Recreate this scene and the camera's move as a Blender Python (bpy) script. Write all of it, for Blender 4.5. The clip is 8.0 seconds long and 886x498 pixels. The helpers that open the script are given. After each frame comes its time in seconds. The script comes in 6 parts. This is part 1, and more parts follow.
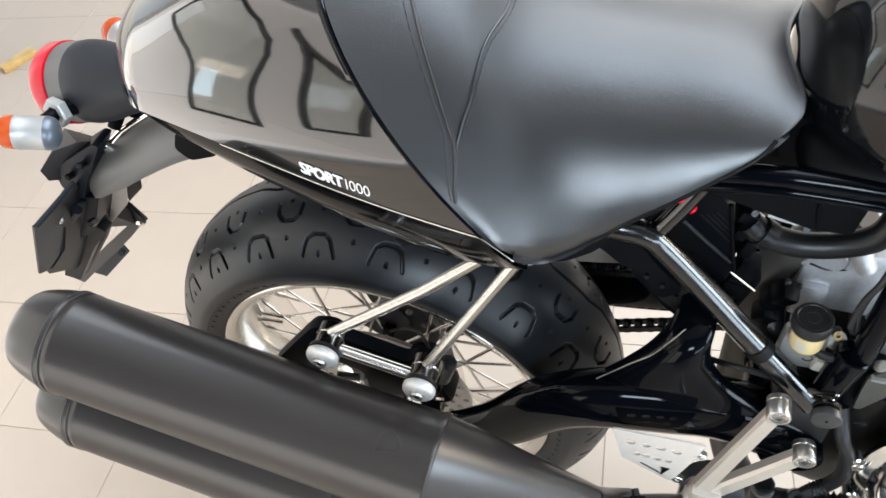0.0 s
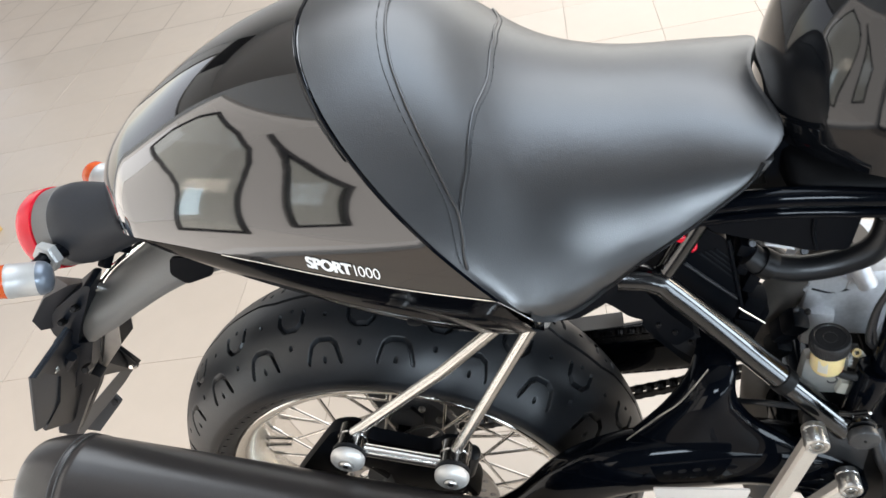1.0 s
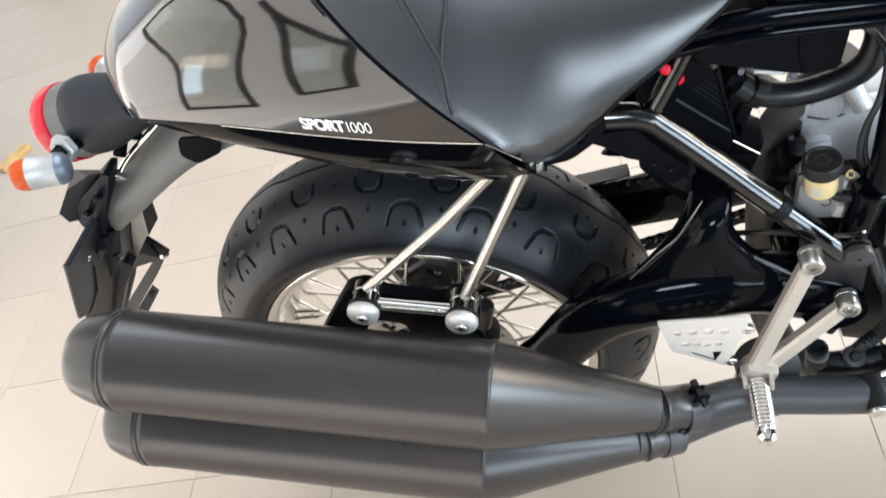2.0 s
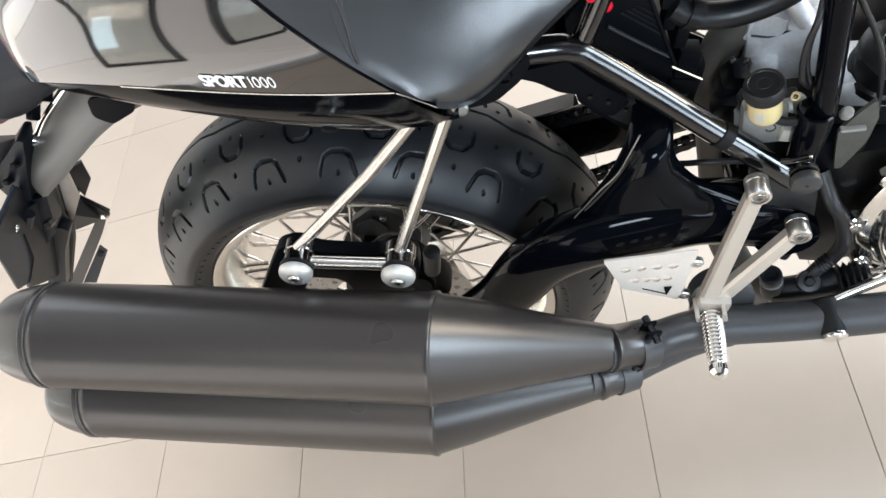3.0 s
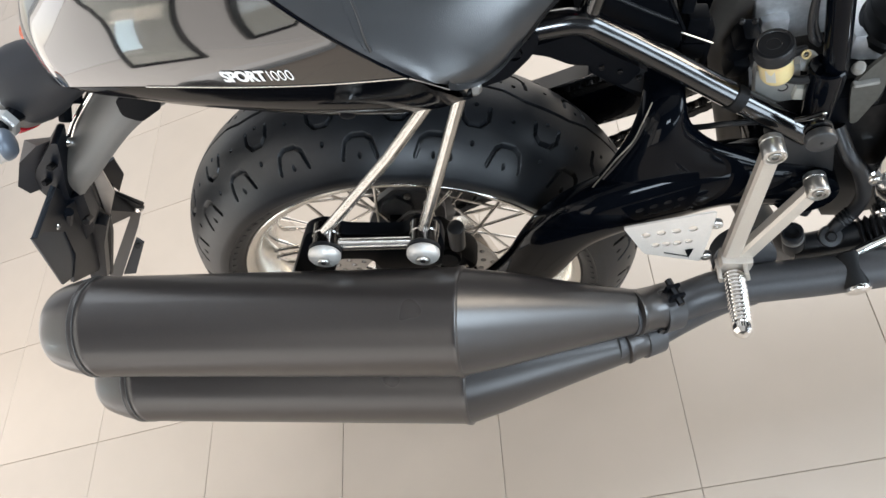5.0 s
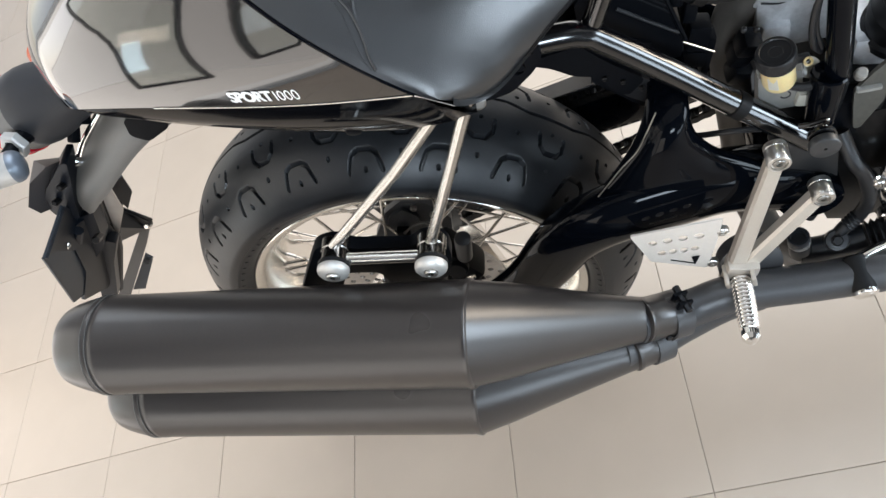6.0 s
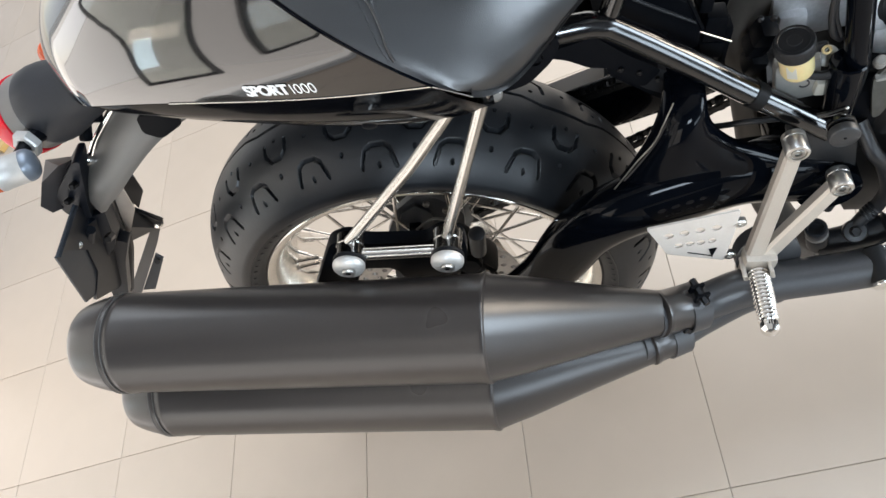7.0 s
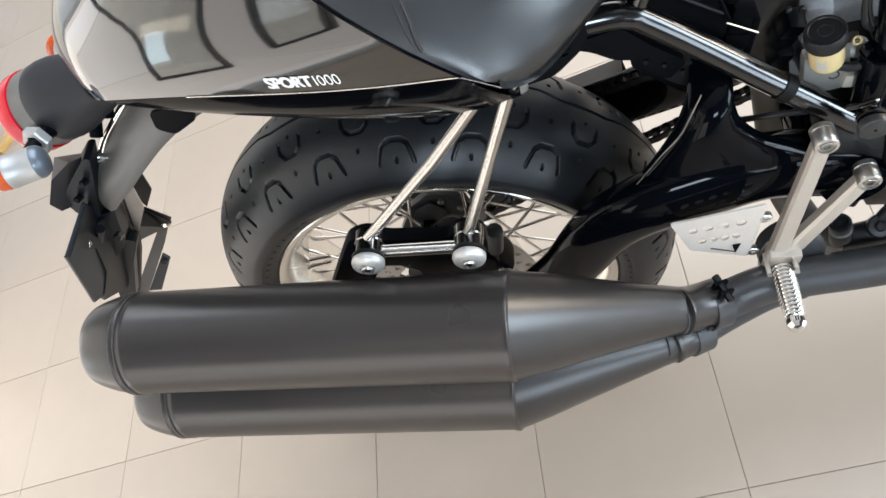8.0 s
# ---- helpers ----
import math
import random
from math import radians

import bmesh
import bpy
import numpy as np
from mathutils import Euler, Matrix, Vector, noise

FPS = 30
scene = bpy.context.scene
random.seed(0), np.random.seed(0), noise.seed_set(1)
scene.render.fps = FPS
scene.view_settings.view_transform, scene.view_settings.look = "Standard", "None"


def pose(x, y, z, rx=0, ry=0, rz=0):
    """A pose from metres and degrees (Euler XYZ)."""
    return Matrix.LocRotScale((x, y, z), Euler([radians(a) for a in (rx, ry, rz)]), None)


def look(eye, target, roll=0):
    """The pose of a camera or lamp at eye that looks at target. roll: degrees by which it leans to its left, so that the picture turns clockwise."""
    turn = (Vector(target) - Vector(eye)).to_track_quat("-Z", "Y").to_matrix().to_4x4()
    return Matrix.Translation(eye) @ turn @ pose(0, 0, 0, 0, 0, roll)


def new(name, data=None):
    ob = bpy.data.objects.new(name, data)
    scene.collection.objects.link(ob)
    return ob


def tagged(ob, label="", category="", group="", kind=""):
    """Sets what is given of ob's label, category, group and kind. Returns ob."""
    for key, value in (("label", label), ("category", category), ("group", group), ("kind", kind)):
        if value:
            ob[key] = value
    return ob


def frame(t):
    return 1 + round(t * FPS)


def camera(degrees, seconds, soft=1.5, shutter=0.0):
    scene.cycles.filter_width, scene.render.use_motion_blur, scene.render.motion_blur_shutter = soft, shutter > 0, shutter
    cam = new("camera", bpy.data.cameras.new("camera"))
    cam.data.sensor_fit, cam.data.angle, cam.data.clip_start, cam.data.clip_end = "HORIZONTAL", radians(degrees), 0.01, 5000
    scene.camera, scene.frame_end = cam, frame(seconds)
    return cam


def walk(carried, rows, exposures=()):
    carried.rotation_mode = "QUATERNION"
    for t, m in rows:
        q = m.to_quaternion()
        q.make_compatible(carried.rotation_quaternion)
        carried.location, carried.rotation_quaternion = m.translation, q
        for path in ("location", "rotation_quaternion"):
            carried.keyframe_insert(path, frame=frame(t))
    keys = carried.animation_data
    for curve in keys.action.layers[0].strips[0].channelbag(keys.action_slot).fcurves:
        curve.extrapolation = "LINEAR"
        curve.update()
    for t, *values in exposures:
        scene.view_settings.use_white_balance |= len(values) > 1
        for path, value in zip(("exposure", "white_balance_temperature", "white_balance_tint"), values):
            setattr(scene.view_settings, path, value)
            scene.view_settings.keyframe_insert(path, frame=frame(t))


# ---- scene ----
cam = camera(58.55, 8.0, shutter=0.3)
PATH = [
    (0, (0.3716, -0.5749, 1.2270), (0.0822, 0.0397, 0.4931), -12.91),
    (0.5, (0.3385, -0.5828, 1.2087), (0.0540, 0.0572, 0.4949), -16.78),
    (1, (0.3404, -0.6128, 1.2069), (0.0867, 0.1199, 0.5754), -17.42),
    (1.5, (0.3424, -0.6483, 1.1811), (0.0999, 0.0656, 0.5242), -19.24),
    (2, (0.3752, -0.6546, 1.1864), (0.0664, -0.0205, 0.4775), -26.47),
    (2.2, (0.3911, -0.6539, 1.1789), (0.0706, -0.0495, 0.4496), -28.52),
    (3.3, (0.4184, -0.5970, 1.1584), (0.1141, -0.0455, 0.3817), -33.24),
    (3.5, (0.4167, -0.6072, 1.1607), (0.1113, -0.0601, 0.3813), -33.82),
    (4, (0.4135, -0.6204, 1.1667), (0.0921, -0.0861, 0.3849), -36.03),
    (4.2, (0.418, -0.617, 1.169), (0.1218, -0.1403, 0.4654), -36.75),
    (5.3, (0.434, -0.614, 1.179), (0.1145, -0.1407, 0.4834), -39.95),
    (5.5, (0.4334, -0.6135, 1.1817), (0.0783, -0.0854, 0.4103), -40.20),
    (6, (0.4352, -0.6100, 1.1842), (0.0774, -0.0808, 0.4147), -40.65),
    (6.5, (0.4277, -0.6144, 1.1829), (0.0680, -0.0837, 0.4155), -40.96),
    (7, (0.4205, -0.6134, 1.1827), (0.0594, -0.0830, 0.4157), -41.34),
    (7.5, (0.4104, -0.6073, 1.1840), (0.0508, -0.0776, 0.4157), -41.59),
    (8, (0.3913, -0.6106, 1.1792), (0.0360, -0.0777, 0.4113), -41.13),
]
walk(cam, [(t, look(eye, target, roll)) for t, eye, target, roll in PATH], [(0.0, 0.12), (0.5, 0.08), (1.0, 0.02), (1.5, 0.16), (2.0, 0.18), (3.5, 0.14), (4.2, 0.08), (5.5, 0.0), (8.0, -0.02)])

# ---- world and light ----
world = bpy.data.worlds.new("world")
scene.world = world
world.use_nodes = True
sky = world.node_tree.nodes.new("ShaderNodeTexSky")
sky.sky_type, sky.sun_disc = "NISHITA", False
sky.sun_elevation, sky.sun_rotation = radians(48), radians(200)
world.node_tree.nodes["Background"].inputs["Strength"].default_value = 0.12
world.node_tree.links.new(sky.outputs["Color"], world.node_tree.nodes["Background"].inputs["Color"])

ROOM_X0, ROOM_X1, ROOM_Y0, ROOM_Y1, ROOM_H = -3.6, 3.6, -1.75, 4.4, 3.3


def window_light(name, width, height, m, radiance, colour):
    """An area lamp that stands in for the light of one unseen opening or pale wall."""
    lamp = bpy.data.lights.new(name, "AREA")
    lamp.shape, lamp.size, lamp.size_y = "RECTANGLE", width, height
    lamp.energy, lamp.color = radiance * math.pi * width * height, colour
    ob = new(name, lamp)
    ob.matrix_world = m
    return ob


# ---- materials ----
def material(name, base, rough=0.5, metal=0.0, vary=0.12, grain=0.0, scale=60.0, coat=0.0, spec=0.5, rough_vary=0.1, coat_rough=0.03, big=6.0):
    """A surface with colour varied at two scales, uneven gloss and fine relief."""
    mat = bpy.data.materials.new(name)
    mat.use_nodes = True
    nt = mat.node_tree
    bsdf = nt.nodes["Principled BSDF"]
    coord = nt.nodes.new("ShaderNodeTexCoord")
    fine, broad = nt.nodes.new("ShaderNodeTexNoise"), nt.nodes.new("ShaderNodeTexNoise")
    for node, size, detail in ((fine, scale, 4.0), (broad, big, 3.0)):
        node.inputs["Scale"].default_value, node.inputs["Detail"].default_value = size, detail
        nt.links.new(coord.outputs["Object"], node.inputs["Vector"])
    both = nt.nodes.new("ShaderNodeMath")
    both.operation = "ADD"
    nt.links.new(fine.outputs["Fac"], both.inputs[0])
    nt.links.new(broad.outputs["Fac"], both.inputs[1])
    tone = nt.nodes.new("ShaderNodeMapRange")
    tone.inputs["From Min"].default_value, tone.inputs["From Max"].default_value = 0.6, 1.4
    tone.inputs["To Min"].default_value, tone.inputs["To Max"].default_value = 1 - vary, 1 + vary
    nt.links.new(both.outputs[0], tone.inputs["Value"])
    mul = nt.nodes.new("ShaderNodeVectorMath")
    mul.operation = "SCALE"
    mul.inputs[0].default_value = base
    nt.links.new(tone.outputs["Result"], mul.inputs["Scale"])
    nt.links.new(mul.outputs["Vector"], bsdf.inputs["Base Color"])
    gloss = nt.nodes.new("ShaderNodeMapRange")
    gloss.inputs["From Min"].default_value, gloss.inputs["From Max"].default_value = 0.3, 0.7
    gloss.inputs["To Min"].default_value, gloss.inputs["To Max"].default_value = rough * (1 - rough_vary), rough * (1 + rough_vary)
    nt.links.new(broad.outputs["Fac"], gloss.inputs["Value"])
    nt.links.new(gloss.outputs["Result"], bsdf.inputs["Roughness"])
    bsdf.inputs["Metallic"].default_value = metal
    bsdf.inputs["Specular IOR Level"].default_value = spec
    bsdf.inputs["Coat Weight"].default_value = coat
    bsdf.inputs["Coat Roughness"].default_value = coat_rough
    if grain:
        bump = nt.nodes.new("ShaderNodeBump")
        bump.inputs["Strength"].default_value, bump.inputs["Distance"].default_value = 0.6, grain
        nt.links.new(fine.outputs["Fac"], bump.inputs["Height"])
        nt.links.new(bump.outputs["Normal"], bsdf.inputs["Normal"])
    return mat


def leather_material(name):
    """Grained black vinyl: small cells, faint creases, uneven sheen."""
    mat = material(name, (0.0115, 0.0118, 0.0127), 0.305, vary=0.2, scale=40.0, spec=0.9, rough_vary=0.12)
    nt = mat.node_tree
    bsdf = nt.nodes["Principled BSDF"]
    coord = nt.nodes.new("ShaderNodeTexCoord")
    cells = nt.nodes.new("ShaderNodeTexVoronoi")
    cells.inputs["Scale"].default_value = 1250.0
    wrinkle = nt.nodes.new("ShaderNodeTexNoise")
    wrinkle.inputs["Scale"].default_value, wrinkle.inputs["Detail"].default_value = 28.0, 5.0
    mapping = nt.nodes.new("ShaderNodeMapping")
    mapping.inputs["Scale"].default_value = (0.6, 1.0, 2.2)
    nt.links.new(coord.outputs["Object"], cells.inputs["Vector"])
    nt.links.new(coord.outputs["Object"], mapping.inputs["Vector"])
    nt.links.new(mapping.outputs["Vector"], wrinkle.inputs["Vector"])
    first, second = nt.nodes.new("ShaderNodeBump"), nt.nodes.new("ShaderNodeBump")
    first.inputs["Strength"].default_value, first.inputs["Distance"].default_value = 0.42, 0.0002
    second.inputs["Strength"].default_value, second.inputs["Distance"].default_value = 0.25, 0.0008
    nt.links.new(cells.outputs["Distance"], first.inputs["Height"])
    nt.links.new(wrinkle.outputs["Fac"], second.inputs["Height"])
    nt.links.new(first.outputs["Normal"], second.inputs["Normal"])
    nt.links.new(second.outputs["Normal"], bsdf.inputs["Normal"])
    return mat


def tile_material(name):
    """Polished beige porcelain: each tile a little different, faint clouds."""
    mat = material(name, (0.463, 0.391, 0.321), 0.36, vary=0.035, scale=14.0, rough_vary=0.25, spec=0.35, big=2.5)
    nt = mat.node_tree
    bsdf = nt.nodes["Principled BSDF"]
    info = nt.nodes.new("ShaderNodeObjectInfo")
    rng = nt.nodes.new("ShaderNodeMapRange")
    rng.inputs["To Min"].default_value, rng.inputs["To Max"].default_value = 0.965, 1.03
    nt.links.new(info.outputs["Random"], rng.inputs["Value"])
    old = bsdf.inputs["Base Color"].links[0].from_socket
    mul = nt.nodes.new("ShaderNodeVectorMath")
    mul.operation = "SCALE"
    nt.links.new(old, mul.inputs[0])
    nt.links.new(rng.outputs["Result"], mul.inputs["Scale"])
    nt.links.new(mul.outputs["Vector"], bsdf.inputs["Base Color"])
    return mat


def lens_material(name, colour):
    mat = material(name, colour, 0.22, vary=0.06, scale=300.0, coat=0.0, spec=0.25)
    bsdf = mat.node_tree.nodes["Principled BSDF"]
    bsdf.inputs["Subsurface Weight"].default_value = 0.3
    bsdf.inputs["Subsurface Radius"].default_value = (0.01, 0.004, 0.002)
    return mat


PAINT = material("gloss_black_paint", (0.0025, 0.0025, 0.003), 0.06, vary=0.1, coat=1.0, rough_vary=0.3)
TANK_PAINT = material("gloss_black_tank_paint", (0.0025, 0.003, 0.004), 0.06, vary=0.1, rough_vary=0.3)
GLOSS = material("gloss_black_enamel", (0.0013, 0.0019, 0.0033), 0.08, vary=0.1, coat=0.0, rough_vary=0.3, spec=0.5)
# the cowl's paint with weaker reflection, so the skirt stays dark
SKIRT_DIM = material("dimmed_cowl_paint", (0.0014, 0.0017, 0.0026), 0.08, vary=0.1, spec=0.5)
for enamel in (GLOSS, SKIRT_DIM):
    enamel.node_tree.nodes["Principled BSDF"].inputs["IOR"].default_value = 1.21
LEATHER = leather_material("black_vinyl")
PIPING = material("black_piping", (0.004, 0.004, 0.0045), 0.26, vary=0.1, spec=0.28)
CERAMIC = material("matte_black_ceramic", (0.0248, 0.0212, 0.0198), 0.30, metal=0.0, vary=0.14, scale=420.0, spec=0.60, rough_vary=0.10)
WORN_BEAD = material("worn_weld_bead", (0.07, 0.068, 0.065), 0.4, vary=0.6, scale=120.0, spec=0.5)
PIPE = material("dark_grey_coated_pipe", (0.034, 0.034, 0.036), 0.42, vary=0.14, grain=0.0001, scale=380.0, spec=0.6)
TYRE_RUBBER = material("blue_black_tyre_rubber", (0.0082, 0.0096, 0.0120), 0.41, vary=0.25, grain=0.0002, scale=220.0, spec=0.50)
RUBBER = material("black_rubber", (0.0052, 0.0057, 0.0070), 0.40, vary=0.25, grain=0.0002, scale=220.0, spec=0.42)
BRASS = material("dull_brass", (0.30, 0.22, 0.11), 0.45, metal=1.0, vary=0.2)
# flat black for the shaded gap between seat and tank
GAP_BLACK = material("matte_gap_black", (0.0025, 0.0026, 0.003), 0.55, vary=0.2, grain=0.0001, scale=300.0, spec=0.08)
LAMP_SHELL = material("blue_grey_lamp_plastic", (0.019, 0.0205, 0.0245), 0.48, vary=0.12, grain=0.00008, scale=400.0, spec=0.4)
THREAD = material("grey_black_thread", (0.030, 0.030, 0.031), 0.6, vary=0.2, scale=900.0)
# facet contrast put into two tones, both bluer to offset warm floor bounce
HOLDER = material("blue_black_plastic", (0.0040, 0.0060, 0.0100), 0.42, vary=0.2, grain=0.0001, scale=400.0, spec=0.24)
WING_GREY = material("blue_grey_plastic", (0.0165, 0.0225, 0.0305), 0.45, vary=0.12, grain=0.0001, scale=400.0, spec=0.3)
LAMP_GREY = material("faded_grey_plastic", (0.040, 0.0375, 0.0390), 0.48, vary=0.12, grain=0.0001, scale=400.0, spec=0.4)
TAB_METAL = material("brown_grey_metal", (0.36, 0.335, 0.31), 0.42, metal=0.5, vary=0.1)
DOME_GREY = material("blue_grey_satin_metal", (0.15, 0.175, 0.21), 0.34, metal=0.4, vary=0.08)
FRAME_GLOSS = material("gloss_black_frame_enamel", (0.0014, 0.0016, 0.0021), 0.20, vary=0.1, coat=0.85, rough_vary=0.3, spec=0.4, coat_rough=0.10)
PLASTIC = material("textured_black_plastic", (0.0026, 0.0032, 0.0046), 0.40, vary=0.15, grain=0.00015, scale=500.0, spec=0.075)
GUARD_SILVER = material("pale_satin_aluminium", (0.70, 0.645, 0.585), 0.42, metal=0.2, vary=0.05, scale=300.0)
SILVER = material("silver_painted_plastic", (0.44, 0.44, 0.43), 0.46, metal=0.45, vary=0.04, scale=200.0)
GREY = material("satin_grey_plastic", (0.130, 0.124, 0.116), 0.44, vary=0.08, grain=0.00008, scale=500.0)
CAP_BLACK = material("moulded_black_cap", (0.010, 0.0105, 0.012), 0.42, vary=0.15, grain=0.00006, scale=500.0, spec=0.4)
SATIN = material("satin_black_plastic", (0.022, 0.0225, 0.0235), 0.36, vary=0.12, grain=0.00008, scale=500.0, spec=0.6)
CHROME = material("chrome", (0.82, 0.81, 0.79), 0.09, metal=1.0, vary=0.03)
SCREW = material("dull_screw_steel", (0.34, 0.33, 0.31), 0.36, metal=1.0, vary=0.1)
CARRIER_GREY = material("blue_grey_casting", (0.034, 0.038, 0.045), 0.42, vary=0.2, grain=0.0001, scale=300.0, spec=0.5)
# chrome whose colour is lowered to give the black reflection on the collars
DARK_CHROME = material("darkened_chrome", (0.34, 0.33, 0.32), 0.16, metal=1.0, vary=0.05)
STAY_STEEL = material("satin_stainless", (0.50, 0.475, 0.445), 0.26, metal=1.0, vary=0.10, scale=160.0)
HANGER_ALLOY = material("blasted_aluminium", (0.59, 0.53, 0.46), 0.42, metal=0.6, vary=0.06, grain=0.00006, scale=600.0)
CYLINDER_BLACK = material("blue_black_casting", (0.0125, 0.0140, 0.0170), 0.40, vary=0.18, grain=0.00008, scale=400.0, spec=0.4)
OLIVE_GREY = material("dull_olive_casting", (0.062, 0.060, 0.052), 0.5, vary=0.25, grain=0.0002, scale=200.0, spec=0.4)
PIVOT_GREY = material("dark_grey_casting", (0.0150, 0.0155, 0.0165), 0.48, vary=0.2, grain=0.0001, scale=300.0, spec=0.4)
TOE_BLACK = material("matte_black_rubber", (0.0035, 0.0035, 0.0038), 0.55, vary=0.3, grain=0.0002, scale=300.0, spec=0.2)
CLOUDY = material("cloudy_plastic", (0.22, 0.215, 0.20), 0.35, vary=0.25, scale=50.0)
STEEL = material("polished_stainless", (0.70, 0.67, 0.63), 0.23, metal=1.0, vary=0.05, scale=120.0)
BUTTON = material("brushed_aluminium_cap", (0.60, 0.585, 0.56), 0.48, metal=0.75, vary=0.05, scale=300.0)
ALLOY = material("satin_aluminium", (0.70, 0.68, 0.65), 0.32, metal=1.0, vary=0.06, grain=0.00006, scale=600.0)
RIM = material("polished_rim", (0.78, 0.75, 0.70), 0.23, metal=1.0, vary=0.04)
CAST = material("cast_aluminium", (0.62, 0.63, 0.65), 0.45, metal=0.5, vary=0.16, grain=0.0006, scale=240.0)
BROWNPIPE = material("brown_grey_pipe_coating", (0.075, 0.066, 0.058), 0.5, vary=0.14, grain=0.0001, scale=380.0)
POLISHED = material("polished_cover", (0.80, 0.79, 0.77), 0.11, metal=1.0, vary=0.04, scale=90.0)
DARKMETAL = material("dark_oiled_steel", (0.02, 0.02, 0.021), 0.38, metal=0.8, vary=0.3, scale=160.0)
DISC = material("brushed_disc", (0.42, 0.41, 0.40), 0.3, metal=1.0, vary=0.1, scale=200.0)
RED = lens_material("red_lens", (0.56, 0.006, 0.022))
ORANGE = lens_material("orange_lens", (0.52, 0.085, 0.018))
AMBER = lens_material("amber_fluid", (0.62, 0.50, 0.26))
CREAM = material("cream_plastic", (0.42, 0.41, 0.36), 0.4, vary=0.1)
WHITE_INK = material("white_decal", (0.78, 0.78, 0.78), 0.3, vary=0.05)
TILE = tile_material("polished_porcelain_tile")
GROUT = material("brown_grout", (0.25, 0.212, 0.175), 0.85, vary=0.25, grain=0.0004, scale=300.0)
PLASTER = material("white_plaster", (0.54, 0.54, 0.535), 0.8, vary=0.03, grain=0.0005, scale=80.0)
CEILING_PAINT = material("ceiling_paint", (0.60, 0.605, 0.615), 0.85, vary=0.02)
# colour of the unseen south wall that darkens the bike's reflections
CHARCOAL = material("charcoal_wall_paint", (0.045, 0.046, 0.05), 0.7, vary=0.06, grain=0.0004, scale=80.0)
FRAME_BLACK = material("black_window_frame", (0.012, 0.012, 0.012), 0.5, vary=0.1)
def pane_material(name, tint):
    mat = material(name, tint, 0.02, vary=0.01, rough_vary=0.0)
    bsdf = mat.node_tree.nodes["Principled BSDF"]
    bsdf.inputs["Transmission Weight"].default_value = 1.0
    return mat


PANE = pane_material("grey_tinted_glass", (0.80, 0.83, 0.79))
GOLD = material("varnished_pale_wood", (0.55, 0.36, 0.13), 0.35, vary=0.3, scale=40.0)


# ---- mesh helpers ----
def mesh_object(name, verts, faces, mat, parent=None, label="", smooth=True):
    me = bpy.data.meshes.new(name)
    me.from_pydata([tuple(v) for v in verts], [], [tuple(f) for f in faces])
    me.materials.append(mat)
    if smooth:
        me.shade_smooth()
    ob = new(name, me)
    if parent:
        ob.parent = parent
    return tagged(ob, label)


def part(name, bm, mat, parent, label="", smooth=True, angle=35.0):
    """Links a bmesh as one mesh object under a thing or under a part."""
    bmesh.ops.recalc_face_normals(bm, faces=bm.faces)
    me = bpy.data.meshes.new(name)
    bm.to_mesh(me)
    bm.free()
    me.materials.append(mat)
    if smooth:
        me.shade_smooth()
        me.set_sharp_from_angle(angle=radians(angle))
    ob = new(name, me)
    if parent:
        ob.parent = parent
    return tagged(ob, label)


def spline(points, steps):
    """Points on a smooth curve through the given rows of numbers."""
    p = np.array(points, float)
    p = np.vstack([2 * p[0] - p[1], p, 2 * p[-1] - p[-2]])
    out = []
    for k in range(1, len(p) - 2):
        a, b, c, d = p[k - 1], p[k], p[k + 1], p[k + 2]
        for u in np.linspace(0, 1, steps, endpoint=False):
            out.append(0.5 * (2 * b + (c - a) * u + (2 * a - 5 * b + 4 * c - d) * u**2 + (3 * b - a - 3 * c + d) * u**3))
    out.append(p[-2])
    return np.array(out)


def eased(rows, start, turns):
    """Rows of a curve, evened out from one row on, with the ends kept."""
    for _ in range(turns):
        rows[start:-1] += 0.5 * (0.5 * (rows[start - 1:-2] + rows[start + 1:]) - rows[start:-1])
    return rows


def add_rings(bm, rings, close=True, caps=True):
    """Skins a row of rings of equal count."""
    rows = [[bm.verts.new(tuple(v)) for v in ring] for ring in rings]
    n = len(rows[0])
    for a, b in zip(rows, rows[1:]):
        for k in range(n if close else n - 1):
            quad = (a[k], a[(k + 1) % n], b[(k + 1) % n], b[k])
            bm.faces.new(quad)
    if caps and close:
        bm.faces.new(rows[0][::-1])
        bm.faces.new(rows[-1])
    return rows


def add_tube(bm, points, radius, sides=12, caps=True):
    """A round bar along a line of points; radius: one number or one a point."""
    p = np.array(points, float)
    r = np.broadcast_to(radius, (len(p),))
    rings, side = [], None
    for k in range(len(p)):
        t = p[min(k + 1, len(p) - 1)] - p[max(k - 1, 0)]
        t = t / (np.linalg.norm(t) + 1e-12)
        if side is None:
            side = np.cross(t, (0, 0, 1) if abs(t[2]) < 0.9 else (0, 1, 0))
        side = side - t * (side @ t)
        side = side / np.linalg.norm(side)
        up = np.cross(t, side)
        rings.append([p[k] + r[k] * (math.cos(a) * side + math.sin(a) * up) for a in np.linspace(0, 2 * math.pi, sides, endpoint=False)])
    add_rings(bm, rings, caps=caps)


def tube(name, points, radius, mat, parent, label="", sides=12, steps=0):
    bm = bmesh.new()
    add_tube(bm, spline(points, steps) if steps else points, radius, sides)
    return part(name, bm, mat, parent, label)


